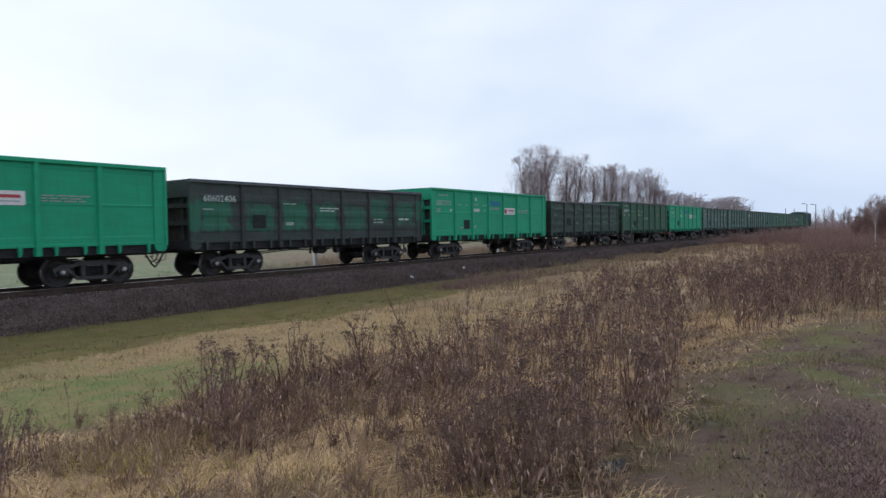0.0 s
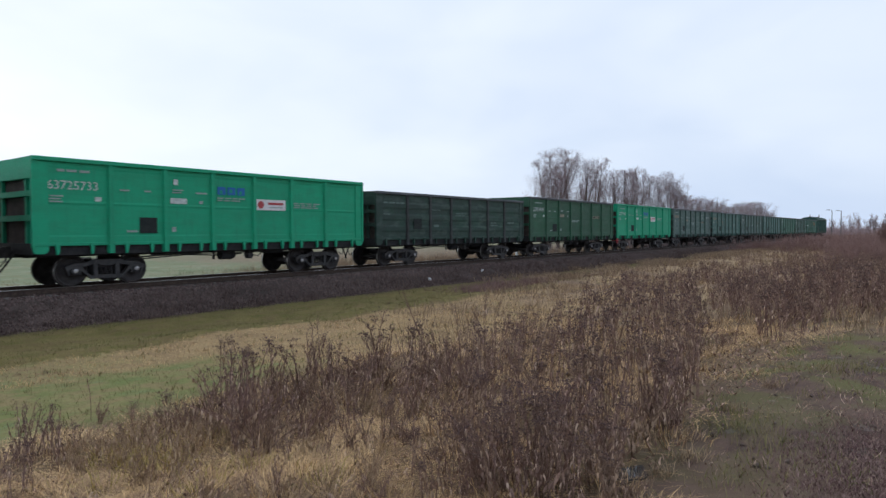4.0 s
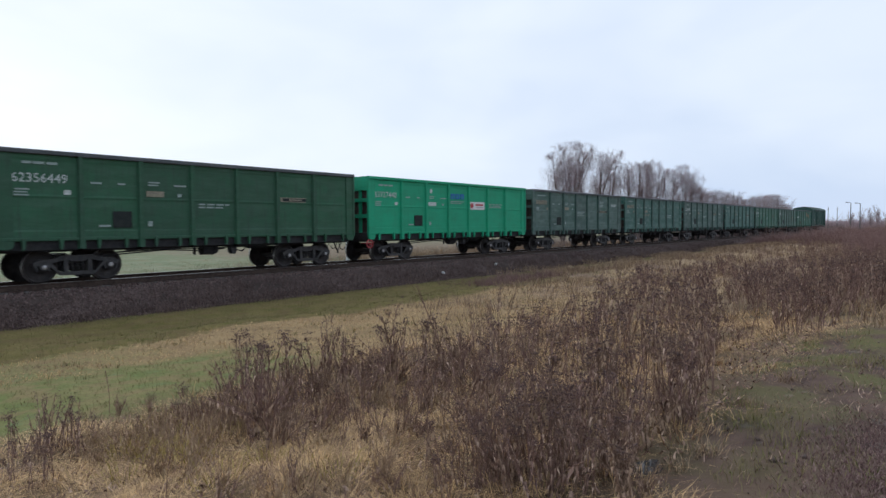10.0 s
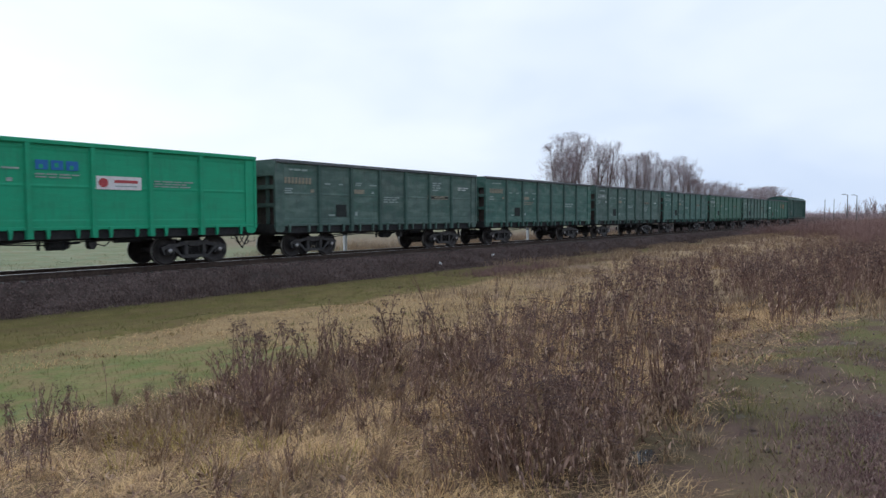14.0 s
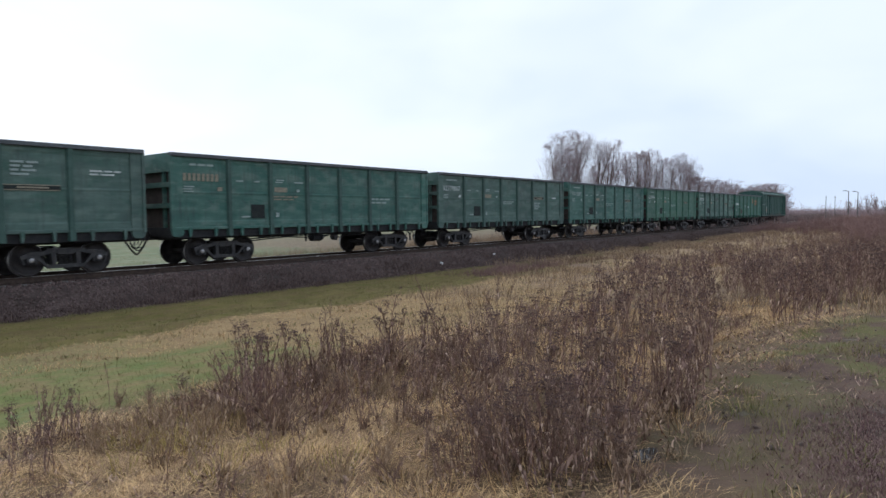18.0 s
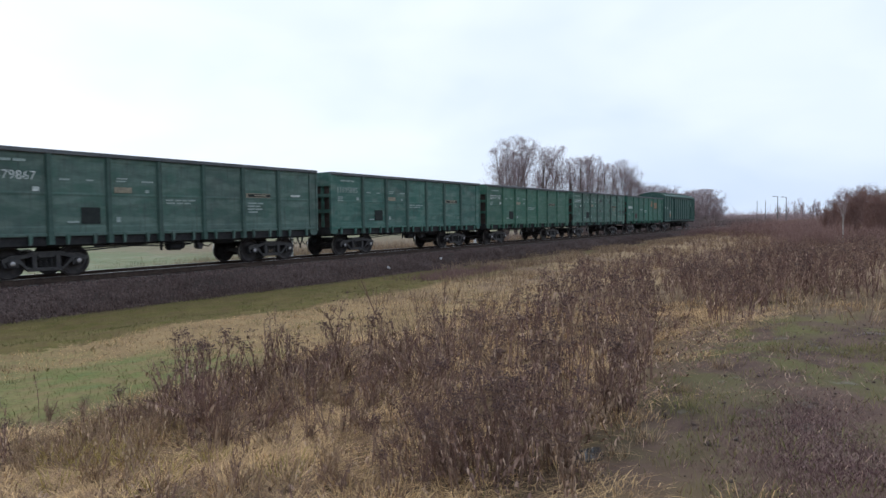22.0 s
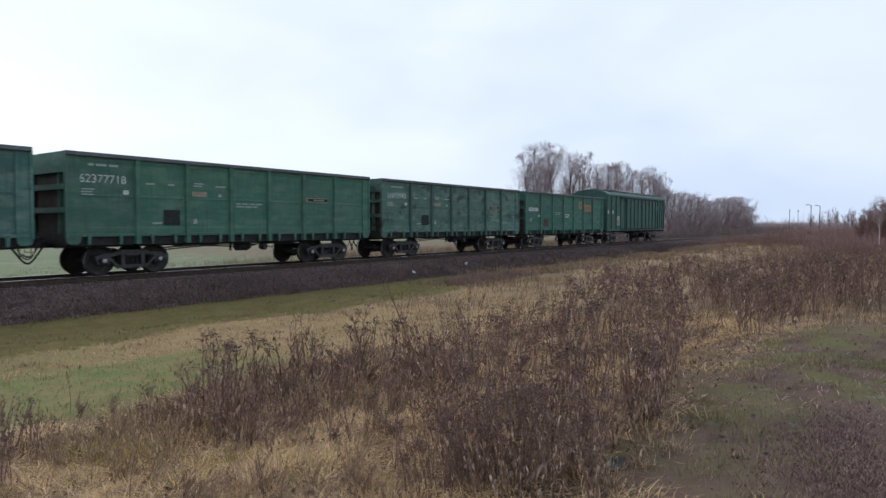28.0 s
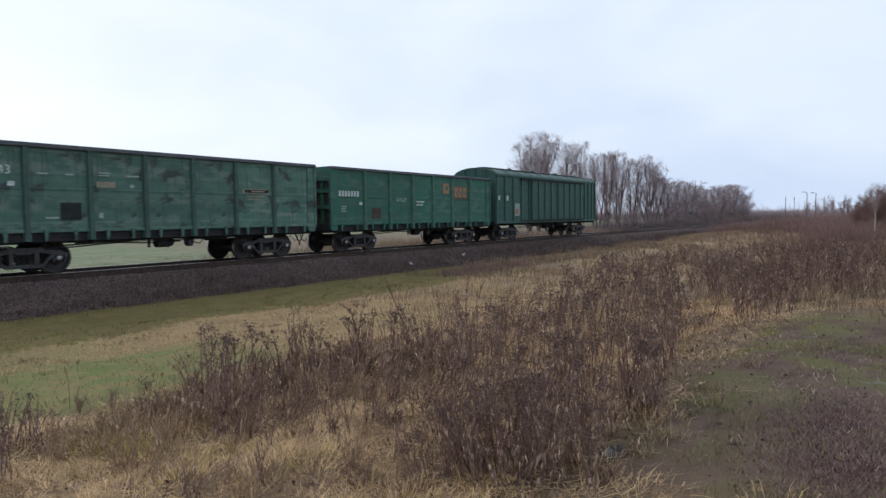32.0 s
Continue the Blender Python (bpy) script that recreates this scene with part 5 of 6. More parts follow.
# bunches of weeds: place and height in metres
BACK_ROW = ((5.06, -13.74, 0.81), (5.04, -14.24, 0.82), (5.32, -14.28, 0.88), (5.59, -14.36, 0.93), (5.87, -14.44, 0.99), (6.17, -14.61, 0.96),
            (6.47, -14.79, 0.93), (6.52, -15.19, 0.98), (6.54, -15.55, 1.07), (6.93, -15.70, 1.00), (7.31, -15.79, 1.02), (7.99, -15.62, 1.02),
            (8.89, -15.43, 1.01), (8.34, -16.40, 1.16), (9.29, -16.20, 1.11), (9.85, -16.27, 1.09), (8.29, -17.44, 1.16), (8.42, -17.74, 1.23),
            (10.51, -17.22, 1.20), (8.27, -18.41, 1.16), (9.57, -18.27, 1.13), (10.04, -18.46, 0.98), (11.4, -16.6, 1.0), (11.9, -17.9, 1.0), (12.6, -15.6, 1.0))
THICK = ((5.50, -17.78, 0.91), (5.26, -18.26, 0.90), (5.59, -18.39, 0.93), (5.26, -18.86, 0.90), (5.49, -19.02, 0.91), (5.20, -19.37, 0.84),
         (5.71, -19.46, 0.79), (4.73, -18.08, 0.70), (3.77, -18.31, 0.52), (3.59, -18.67, 0.52), (3.58, -18.92, 0.60), (3.82, -19.00, 0.72),
         (3.73, -19.28, 0.83), (3.99, -19.36, 0.78), (4.27, -19.44, 0.77), (4.06, -19.71, 0.63), (4.71, -19.58, 0.72), (4.07, -19.89, 0.46),
         (4.67, -17.27, 0.69), (6.3, -18.9, 0.95), (6.9, -18.3, 1.0), (7.2, -19.2, 0.9), (6.2, -17.2, 0.95), (7.1, -17.2, 1.0), (6.6, -16.5, 0.9),
         (4.90, -19.45, 0.80), (5.30, -19.55, 0.80), (5.90, -19.30, 0.90), (6.20, -19.50, 0.85), (6.80, -19.55, 0.88), (7.60, -19.30, 0.95), (8.30, -19.00, 1.0), (9.00, -18.90, 1.0), (4.45, -19.60, 0.68), (5.6, -19.75, 0.7),
         (3.95, -18.70, 0.58), (4.20, -19.00, 0.68), (4.05, -19.25, 0.70), (3.85, -18.95, 0.66), (4.45, -18.6, 0.6))
SHORT = ((3.69, -14.54, 0.40), (4.06, -14.51, 0.55), (3.79, -15.43, 0.56), (3.82, -15.96, 0.62), (4.02, -16.16, 0.57), (4.41, -16.08, 0.53),
         (4.77, -16.37, 0.57), (5.04, -16.52, 0.62), (2.41, -14.72, 0.56), (2.47, -14.97, 0.61), (2.40, -14.32, 0.53), (2.23, -14.23, 0.46),
         (4.35, -15.1, 0.55), (4.75, -14.8, 0.62), (5.1, -15.4, 0.6), (5.6, -15.9, 0.6), (3.3, -14.9, 0.4), (3.0, -14.4, 0.4), (5.7, -16.9, 0.6))
LONE = ((3.31, -18.32, 0.46), (2.99, -17.90, 0.34), (2.83, -17.52, 0.39), (3.60, -17.02, 0.52), (3.66, -13.10, 0.60), (3.69, -13.41, 0.51), (4.02, -13.55, 0.52))
FRONT = ((2.45, -14.45, 0.56), (2.60, -14.30, 0.53), (2.30, -14.62, 0.52), (2.72, -14.48, 0.50), (2.18, -14.95, 0.42), (3.55, -18.85, 0.55), (3.70, -19.05, 0.62), (3.95, -19.05, 0.66), (3.60, -19.25, 0.66), (3.85, -19.45, 0.62), (4.15, -19.20, 0.70), (4.30, -19.30, 0.72), (4.50, -19.10, 0.74), (4.45, -18.85, 0.72), (3.80, -18.60, 0.50), (4.10, -18.75, 0.60))
spots = []
for rows, least, most, wide in ((BACK_ROW, 2, 3, 0.12), (THICK, 2, 3, 0.09), (SHORT, 1, 2, 0.12), (LONE, 1, 1, 0.03)):
    for x, y, tall in rows:
        for k in range(int(rng.integers(least, most + 1))):
            spots.append((x + float(rng.normal(0, wide)), y + float(rng.normal(0, wide)), tall * float(rng.uniform(0.66, 1.04)) / 0.98))
for x, y in scattered(42, lambda n: rng.uniform(3.2, 14.0, n), lambda n: rng.uniform(-20.4, -13.6, n), lambda x, y: weed_share(x, y) * (np.hypot(x, y - EYE[1]) > 3.0)):
    spots.append((x, y, float(rng.uniform(0.45, 0.9))))
for x, y in scattered(26, lambda n: rng.uniform(1.7, 5.0, n), lambda n: rng.uniform(-19.0, -14.2, n), lambda x, y: 0.4 * (np.hypot(x, y - EYE[1]) > 3.0)):
    spots.append((x, y, float(rng.uniform(0.18, 0.46))))
for x, y in scattered(16, lambda n: rng.uniform(4.6, 9.0, n), lambda n: rng.uniform(-18.2, -14.6, n), lambda x, y: 0.3 + 0.6 * value_noise(x, y, 0.8, 19)):
    spots.append((x, y, float(rng.uniform(0.35, 0.75))))
spots.sort(key=lambda p: math.hypot(p[0] - 2.5, p[1] + 18.0))


def plant(x, y, k, size, turn, tilt, meshes=WEED_MESHES):
    stem, leaves, heads = meshes[k]
    ob = new("dried_weed" if meshes is WEED_MESHES else "low_herb", stem)
    tagged(ob, WEED_LABELS[SORTS[k % 8]] if meshes is WEED_MESHES else "low bleached tan herb with curled leaves", "weed", "dried weeds in the meadow" if meshes is WEED_MESHES else "low herbs in the meadow")
    ob.matrix_basis = pose(x, y, float(ground_z(x, y)) - 0.02, tilt[0], tilt[1], turn) @ Matrix.Diagonal((size, size, size, 1))
    if leaves:
        tagged(part("foliage", leaves, ob), kind="stuff")
    if heads:
        tagged(part("seed_top", heads, ob), kind="stuff")


for x, y, size in spots:
    plant(x, y, int(rng.integers(0, len(WEED_MESHES))), size, float(rng.uniform(0, 360)), rng.normal(0, 6, 2).tolist())
# low tangled herbs between the tall bunches, bleached to tan
TAN_MESHES = {}
for k in (2, 7, 10, 15):
    stem, leaf, head = VARIETIES[k]
    TAN_MESHES[k] = [bulk("herb_stem", *stem, TAN_STEM), bulk("herb_leaves", *leaf, TAN_LEAF), None]
for x, y in scattered(80, lambda n: rng.uniform(2.5, 6.0, n), lambda n: rng.uniform(-18.2, -14.5, n), lambda x, y: (0.25 + 0.75 * np.exp(-((x - 3.4) / 0.6) ** 2 - ((y + 15.3) / 0.6) ** 2)) * smooth(y - 0.9 * x, -16.6, -17.6) * (1 - 0.8 * np.exp(-((x - 4.4) / 0.6) ** 2 - ((y + 17.0) / 0.6) ** 2))):
    plant(x, y, int(rng.choice((2, 7, 10, 15))), float(rng.uniform(0.28, 0.60)), float(rng.uniform(0, 360)), rng.normal(0, 14, 2).tolist(), TAN_MESHES)
for x, y in scattered(36, lambda n: rng.uniform(3.7, 7.6, n), lambda n: rng.uniform(-17.6, -14.4, n), lambda x, y: (0.25 + 0.75 * smooth(value_noise(x, y, 0.7, 23), 0.4, 0.7)) * (1 - 0.85 * np.exp(-((x - 4.5) / 0.5) ** 2 - ((y + 17.0) / 0.5) ** 2))):
    plant(x, y, int(rng.choice((2, 7, 10, 15, 18, 23))), float(rng.uniform(0.45, 0.85)), float(rng.uniform(0, 360)), rng.normal(0, 9, 2).tolist())
for x, y, size in FRONT:
    for k in range(2):
        plant(x + float(rng.normal(0, 0.07)), y + float(rng.normal(0, 0.07)), int(rng.choice((0, 1, 3, 4, 6, 8, 9))), size * float(rng.uniform(0.8, 1.1)), float(rng.uniform(0, 360)), rng.normal(0, 6, 2).tolist())
# two dark bushy tangles and one long bare stalk that leans out of the weeds
for x, y, size in ((3.90, -15.95, 0.85), (4.10, -15.70, 0.80), (4.28, -17.10, 0.42)):
    plant(x, y, 2, size * 1.2, float(rng.uniform(0, 360)), [0.0, 0.0])
plant(7.88, -15.34, 5, 1.5, 0.0, [-15.0, -11.0])


def thicket(name, varieties, spots, kinds, sizes, which, mat):
    """Many plants joined into one mesh; which: 0 stems, 1 leaves, 2 heads."""
    vs, fs, k = [], [], 0
    turns, tilts = rng.uniform(0, 2 * math.pi, len(spots)), rng.normal(0, 0.09, (len(spots), 2))
    for (x, y), kind, size, a, tl in zip(spots, kinds, sizes, turns, tilts):
        v, f = varieties[kind][which]
        if not len(f):
            continue
        v = np.asarray(v) * size
        c, s = math.cos(a), math.sin(a)
        vx = v[:, 0] * c - v[:, 1] * s + tl[0] * v[:, 2]
        vy = v[:, 0] * s + v[:, 1] * c + tl[1] * v[:, 2]
        vs.append(np.stack([vx + x, vy + y, v[:, 2] + float(ground_z(x, y)) - 0.02], -1))
        fs.append(np.asarray(f) + k)
        k += len(v)
    return new(name, bulk(name, np.concatenate(vs), np.concatenate(fs), mat))


def heath_share(x, y):
    """The same for the rough bank farther along the line."""
    far = np.clip(-13.4 + (x - 13.0) * 0.36, -13.4, -9.4)
    edge = smooth(y, far, far - 1.8)
    pale = np.exp(-((x - 14.5) / 2.0) ** 2 - ((y + 18.2) / 1.0) ** 2)
    return np.clip(edge * smooth(x, 10.5, 14) * (0.15 + 0.85 * smooth(value_noise(x, y, 3.2, 9), 0.3, 0.65)) * (1 - 0.9 * pale), 0, 1)


far_spots = clumped(265, 3, 8, lambda n: 11 + 62 * rng.random(n) ** 1.35, lambda n: rng.uniform(-23, -6, n), lambda x, y: heath_share(x, y) * ~((x < 16) & (y < -19.6)), 0.3)
far_spots += clumped(110, 3, 7, lambda n: 14.5 + 20 * rng.random(n) ** 1.3, lambda n: rng.uniform(-23, -17.8, n), lambda x, y: 0.25 + 0.5 * value_noise(x, y, 1.5, 91), 0.28)
kinds = rng.integers(0, len(FAR_VARIETIES), len(far_spots))
sizes = rng.uniform(0.62, 1.05, len(far_spots)) * np.interp([p[0] for p in far_spots], (12, 35, 70), (1.0, 0.8, 0.6))
for which, nm, m, lb in ((0, "heath_stems", STEM, "brown dead weed stems over the bank"), (1, "heath_leaves", LEAF, "withered leaves of the weeds on the bank"), (2, "heath_heads", SEED, "dark seed heads of the weeds on the bank")):
    state = rng.bit_generator.state
    tagged(thicket(nm, FAR_VARIETIES, far_spots, kinds, sizes, which, m), lb, "weeds", kind="stuff")
    rng.bit_generator.state = state

# ---------------------------------------------------------------- trees, shrubs, distance


def bare_tree(seed, height, stems, open_, twig_r, mat_trunk, mat_twig, counts=(8, 7, 6), width=None, droop=-0.03):
    """Leafless tree: stems that part near the ground and limbs in one mesh, the fine crown of twigs in another.
    width: the crown keeps within a rounded, uneven outline of that width and of the tree's height."""
    g = np.random.default_rng(seed)
    wood, fine = [], []
    swell, phase = g.uniform(0.10, 0.24, 3), g.uniform(0, 6.28, 3)

    def inside(p):
        if width is None:
            return True
        a = math.atan2(p[1], p[0])
        uneven = 1 + sum(w * math.sin(k * a + f + 3.0 * p[2] / height) for w, k, f in zip(swell, (2, 3, 5), phase))
        reach = np.interp(p[2] / height, (0.0, 0.2, 0.42, 0.68, 0.86, 0.95, 1.0), (0.75, 0.85, 0.98, 1.0, 0.82, 0.55, 0.0))
        return math.hypot(p[0], p[1]) < 0.5 * width * reach * uneven

    def grow(p, d, length, r, level):
        n = (6, 4, 3, 2)[level]
        pts, q, way = [p], p, d
        for i in range(n):
            way = way + g.normal(0, 0.055 + 0.055 * level, 3) + np.array([0, 0, (0.10, 0.07, 0.01, droop)[level]])
            way = way / np.linalg.norm(way)
            q = q + way * length / n
            if not inside(q):
                break
            pts.append(q)
        n = len(pts) - 1
        if n < 1:
            return
        radii = [max(r * (1 - 0.8 * i / n), twig_r * 0.6) for i in range(n + 1)]
        twig_tube(wood if level < 2 else fine, pts, radii, (6, 4, 3, 3)[level])
        if level == 3:
            return
        for k in range(counts[level]):
            t = g.uniform((0.24 if width is None else 0.10, 0.2, 0.15)[level], 1.0)
            i = min(int(t * n), n - 1)
            base = pts[i] + (pts[i + 1] - pts[i]) * (t * n - i)
            along = (pts[i + 1] - pts[i]) / np.linalg.norm(pts[i + 1] - pts[i])
            out = g.normal(0, 1, 3)
            out -= along * (out @ along)
            out /= np.linalg.norm(out)
            nd = along + out * g.uniform(0.4, 0.95) * open_ * (0.85, 1.0, 1.1)[level] + np.array([0, 0, (0.12, 0.05, droop)[level]])
            nd /= np.linalg.norm(nd)
            share = ((0.30, 0.50), (0.34, 0.58), (0.5, 0.85))[level]
            grow(base, nd, length * g.uniform(*share) * (1.25 - 0.5 * t), max(r * (1 - 0.75 * t) * g.uniform(0.35, 0.55), twig_r), level + 1)

    for s in range(stems):
        a = 2 * math.pi * (s + g.uniform(-0.3, 0.3)) / max(stems, 1)
        lean = np.array([math.cos(a), math.sin(a), 0]) * (g.uniform(0.12, 0.50) * open_ if stems > 1 else 0.04)
        d = np.array([0, 0, 1.0]) + lean * (1.0 if width is None else min(1.0, 1.9 * width / height))
        foot = np.array([0.12 * math.cos(a), 0.12 * math.sin(a), -0.15]) * (1 if stems > 1 else 0) + np.array([0, 0, -0.1])
        grow(foot, d / np.linalg.norm(d), height * (g.uniform(0.62, 0.82) if width is None else g.uniform(0.88, 1.06)), height * g.uniform(0.009, 0.014), 0)
    return bulk("trunk", *sticks(wood, True), mat_trunk, True), bulk("crown", *sticks(fine), mat_twig)


def tree(meshes, name, label, category, group, x, y, size, turn):
    ob = new(name, meshes[0])
    tagged(ob, label, category, group)
    ob.matrix_basis = pose(x, y, float(ground_z(x, y)), 0, 0, turn) @ Matrix.Diagonal((size, size, size, 1))
    part("crown", meshes[1], ob, "fine leafless twigs")
    return ob


# birches and willows in one row beyond the line: place, height, crown width
for k, (x, y, tall, wide) in enumerate(((86.6, 24.4, 13.9, 8.2), (88.9, 24.0, 15.6, 9.0), (93.0, 23.2, 14.6, 8.0), (98.6, 22.5, 15.3, 8.2))):
    tree(bare_tree(70 + k, tall, 4, 0.9, 0.010, BARK, TWIG, (11, 9, 7), wide, -0.16), "birch_tree", "tall leafless birch with fine drooping twigs", "tree", "trees beyond the railway", x, y, 1.0, 70 * k)
for k, (x, y, tall, wide) in enumerate(((102.3, 20.0, 13.2, 7.2), (106.5, 19.8, 13.2, 6.4), (110.4, 19.5, 14.2, 7.0), (115.1, 18.5, 12.9, 6.6), (120.3, 17.5, 14.0, 7.6), (123.0, 17.3, 12.6, 6.4))):
    tree(bare_tree(80 + k, tall, 5, 0.85, 0.010, BARK, TWIG, (9, 7, 6), wide, 0.02), "willow_tree", "leafless many-stemmed tree behind the track", "tree", "trees beyond the railway", x, y, 1.0, 50 + 80 * k)
SMALL = [bare_tree(90 + k, 9.0, 7, 1.1, 0.0115, BARK, TWIG, (7, 6, 5), 9.5 + k, 0.0) for k in range(2)]
SCRUB = [bare_tree(95 + k, 7.0, 7, 1.15, 0.012, BARK, TWIG, (5, 5, 5)) for k in range(2)]
for k, (x, y, size) in enumerate(((127.5, 16.5, 1.10), (132.0, 16.2, 1.02), (136.5, 16.0, 1.06), (141.0, 16.0, 1.10), (146.0, 15.8, 1.0), (152.0, 15.5, 0.92), (157.5, 15.5, 0.95), (164.0, 15.3, 1.0), (170.0, 15.0, 1.08), (176.0, 15.0, 1.15), (181.5, 15.0, 1.15), (187.0, 15.0, 1.05), (194.0, 15.0, 0.9))):
    tree(SMALL[k % 2], "small_tree", "low rounded leafless tree in the hedgerow", "tree", "hedgerow trees", x, y, size, 37 * k)


for k in range(30):
    x = 82 + 4.0 * k + float(rng.uniform(-1.5, 1.5))
    tree(SCRUB[k % 2], "hedge_shrub", "leafless brown shrub in the lineside hedge", "shrub", "lineside shrubs", x, float(rng.uniform(9.5, 17.5)), float(rng.uniform(0.45, 0.80)), 41 * k)


def brush(name, x, y, h, sticks, r, mat, fan=0.5):
    """Upright tangled sticks for undergrowth: many at each spot."""
    n = len(x)
    px, py = np.repeat(x, sticks) + rng.normal(0, 0.35, n * sticks), np.repeat(y, sticks) + rng.normal(0, 0.35, n * sticks)
    hh = np.repeat(h, sticks) * rng.uniform(0.45, 1.1, n * sticks)
    root = np.stack([px, py, ground_z(px, py) - 0.05], -1)
    way = np.stack([rng.normal(0, fan, n * sticks), rng.normal(0, fan, n * sticks), np.ones(n * sticks)], -1)
    kink = np.stack([rng.normal(0, fan, n * sticks), rng.normal(0, fan, n * sticks), np.ones(n * sticks)], -1)
    mid, m = root + way * hh[:, None] * 0.5, n * sticks
    tip = mid + kink * hh[:, None] * 0.5
    a = rng.uniform(0, 2 * math.pi, m)
    s = np.stack([np.cos(a), np.sin(a), np.zeros(m)], -1) * r
    q = np.stack([-np.sin(a), np.cos(a), np.zeros(m)], -1) * r
    v = np.stack([root + s, root - s * 0.5 + q * 0.87, root - s * 0.5 - q * 0.87, mid + s * 0.7, mid - s * 0.35 + q * 0.6, mid - s * 0.35 - q * 0.6, tip], 1)
    f = np.array([(0, 1, 3), (1, 4, 3), (1, 2, 4), (2, 5, 4), (2, 0, 5), (0, 3, 5), (3, 4, 6), (4, 5, 6), (5, 3, 6)])
    f = (f[None] + 7 * np.arange(m)[:, None, None]).reshape(-1, 3)
    return new(name, bulk(name, v.reshape(-1, 3), f, mat))


n = 1650
hx = rng.uniform(50, 262, n)
tagged(brush("hedgerow", hx, rng.uniform(7.5, 13.0, n), rng.uniform(0.8, 2.8, n) * np.interp(hx, (50, 84), (0.4, 1.0)) * (0.5 + 0.8 * value_noise(hx, hx * 0, 7.0, 71)), 20, 0.02, HEDGE), "dark leafless undergrowth along the far side of the track", "hedge", kind="stuff")
n = 200
tagged(brush("red_bushes", rng.uniform(70, 140, n), rng.uniform(-19, -4.5, n), rng.uniform(1.0, 2.1, n), 40, 0.018, RED_TWIG), "low reddish leafless bushes on the bank", "bushes", kind="stuff")

n = 64
tagged(brush("red_growth", rng.uniform(20.5, 27, n), rng.uniform(-7.3, -5.7, n), rng.uniform(0.25, 0.55, n), 30, 0.008, RED_TWIG), "low reddish-brown dead growth beside the verge", "weeds", kind="stuff")

n = 170
bx = rng.uniform(36, 78, n)
tagged(brush("bank_scrub", bx, np.interp(bx, (36, 78), (-21.0, -14.0)) + rng.normal(0, 1.6, n), rng.uniform(0.7, 1.7, n), 34, 0.010, RED_TWIG), "reddish leafless scrub over the bank", "bushes", kind="stuff")

SHRUBS = [bare_tree(110 + k, 3.5, 16, 0.95, 0.006, RED_TWIG, RED_TWIG, (6, 5, 5)) for k in range(2)]
for k, (x, y, size) in enumerate(((46.0, -20.6, 0.95), (48.0, -21.6, 1.05), (51.0, -21.0, 1.05), (44.0, -22.0, 0.9), (56.0, -20.0, 0.95), (53.0, -22.2, 1.0), (62.0, -18.6, 0.75), (59.0, -19.6, 0.85))):
    tree(SHRUBS[k % 2], "shrub", "bushy reddish-brown leafless shrub on the bank", "shrub", "shrubs on the bank", x, y, size, 61 * k)
sapling = bare_tree(131, 3.8, 1, 0.6, 0.006, BIRCH, TWIG, (10, 5, 4))
tree(sapling, "birch_sapling", "thin white-stemmed birch sapling among shrubs", "tree", "", 40.0, -20.3, 0.85, 0)

# far end of the line: lamp posts, poles, woods
for k, (x, y, h, arm) in enumerate(((148.0, -5.6, 6.1, True), (149.6, -7.0, 5.8, True), (213.5, 6.9, 7.2, False), (226.0, 6.2, 7.4, False))):
    pole = new("lamp_post" if arm else "pole", Shape().tube([(0, 0, 0), (0, 0, h * 0.5), (0, 0, h)], [0.11, 0.085, 0.065], 8).mesh("pole", POLE))
    tagged(pole, "tall grey lamp post beside the railway" if arm else "plain grey wooden pole beside the railway", "lamp post" if arm else "pole", "poles along the line")
    pole.matrix_basis = pose(x, y, float(ground_z(x, y)), 0, 0, 6 * k)
    if arm:
        part("arm", Shape().tube([(0, 0, h - 0.1), (0, 0.2, h + 0.05), (0, 0.4, h + 0.08)], 0.045, 6).mesh("arm", POLE), pole)
        part("lamp_head", Shape().along_x([(0.35, h + 0.02), (0.95, h + 0.04), (0.9, h + 0.15), (0.38, h + 0.16)], -0.13, 0.13).mesh("lamp_head", POLE), pole, "grey lamp head")
    else:
        part("crossarm", Shape().box(-0.8, 0.8, -0.08, 0.08, h - 0.7, h - 0.55).mesh("crossarm", POLE), pole)
SLENDER = [bare_tree(150 + k, 10.5, 5, 0.32, 0.02, BARK, TWIG, (5, 4, 3)) for k in range(3)]
for k in range(24):
    x, y = 335 + float(rng.uniform(-15, 15)), 14.0 - 1.7 * k + float(rng.normal(0, 0.7))
    tree(SLENDER[k % 3], "far_birch", "slender bare tree far down the line", "tree", "far trees", x, y, float(rng.uniform(0.72, 1.02)), 43 * k)
n = 2800
fx = rng.uniform(230, 900, n)
tagged(brush("far_woods", fx, rng.uniform(-90, 160, n), rng.uniform(3.2, 6.4, n), 9, 0.10, TWIG), "far grey-brown woods along the horizon", "woods", kind="stuff")

puddle_mat = material("puddle_water")
finish(puddle_mat, (0.05, 0.05, 0.05), 0.06, 0.0, puddle_mat.noise(puddle_mat.xyz, 30.0), 0.0006, 0.5)
rim = [(0.20 * math.cos(a) * (1 + 0.25 * math.sin(3 * a)), 0.12 * math.sin(a) * (1 + 0.2 * math.cos(2 * a + 1))) for a in np.linspace(0, 2 * math.pi, 29)[:-1]]
puddle = new("puddle", Shape().along_z(rim, -0.03, 0.03).mesh("puddle", puddle_mat.m))
tagged(puddle, "small shallow puddle in the mud", "puddle", kind="structure")
puddle.matrix_basis = pose(4.50, -19.70, float(ground_z(4.50, -19.70)), 0, 0, -20)

# ---------------------------------------------------------------- markings on the wagons


words = np.random.default_rng(5)


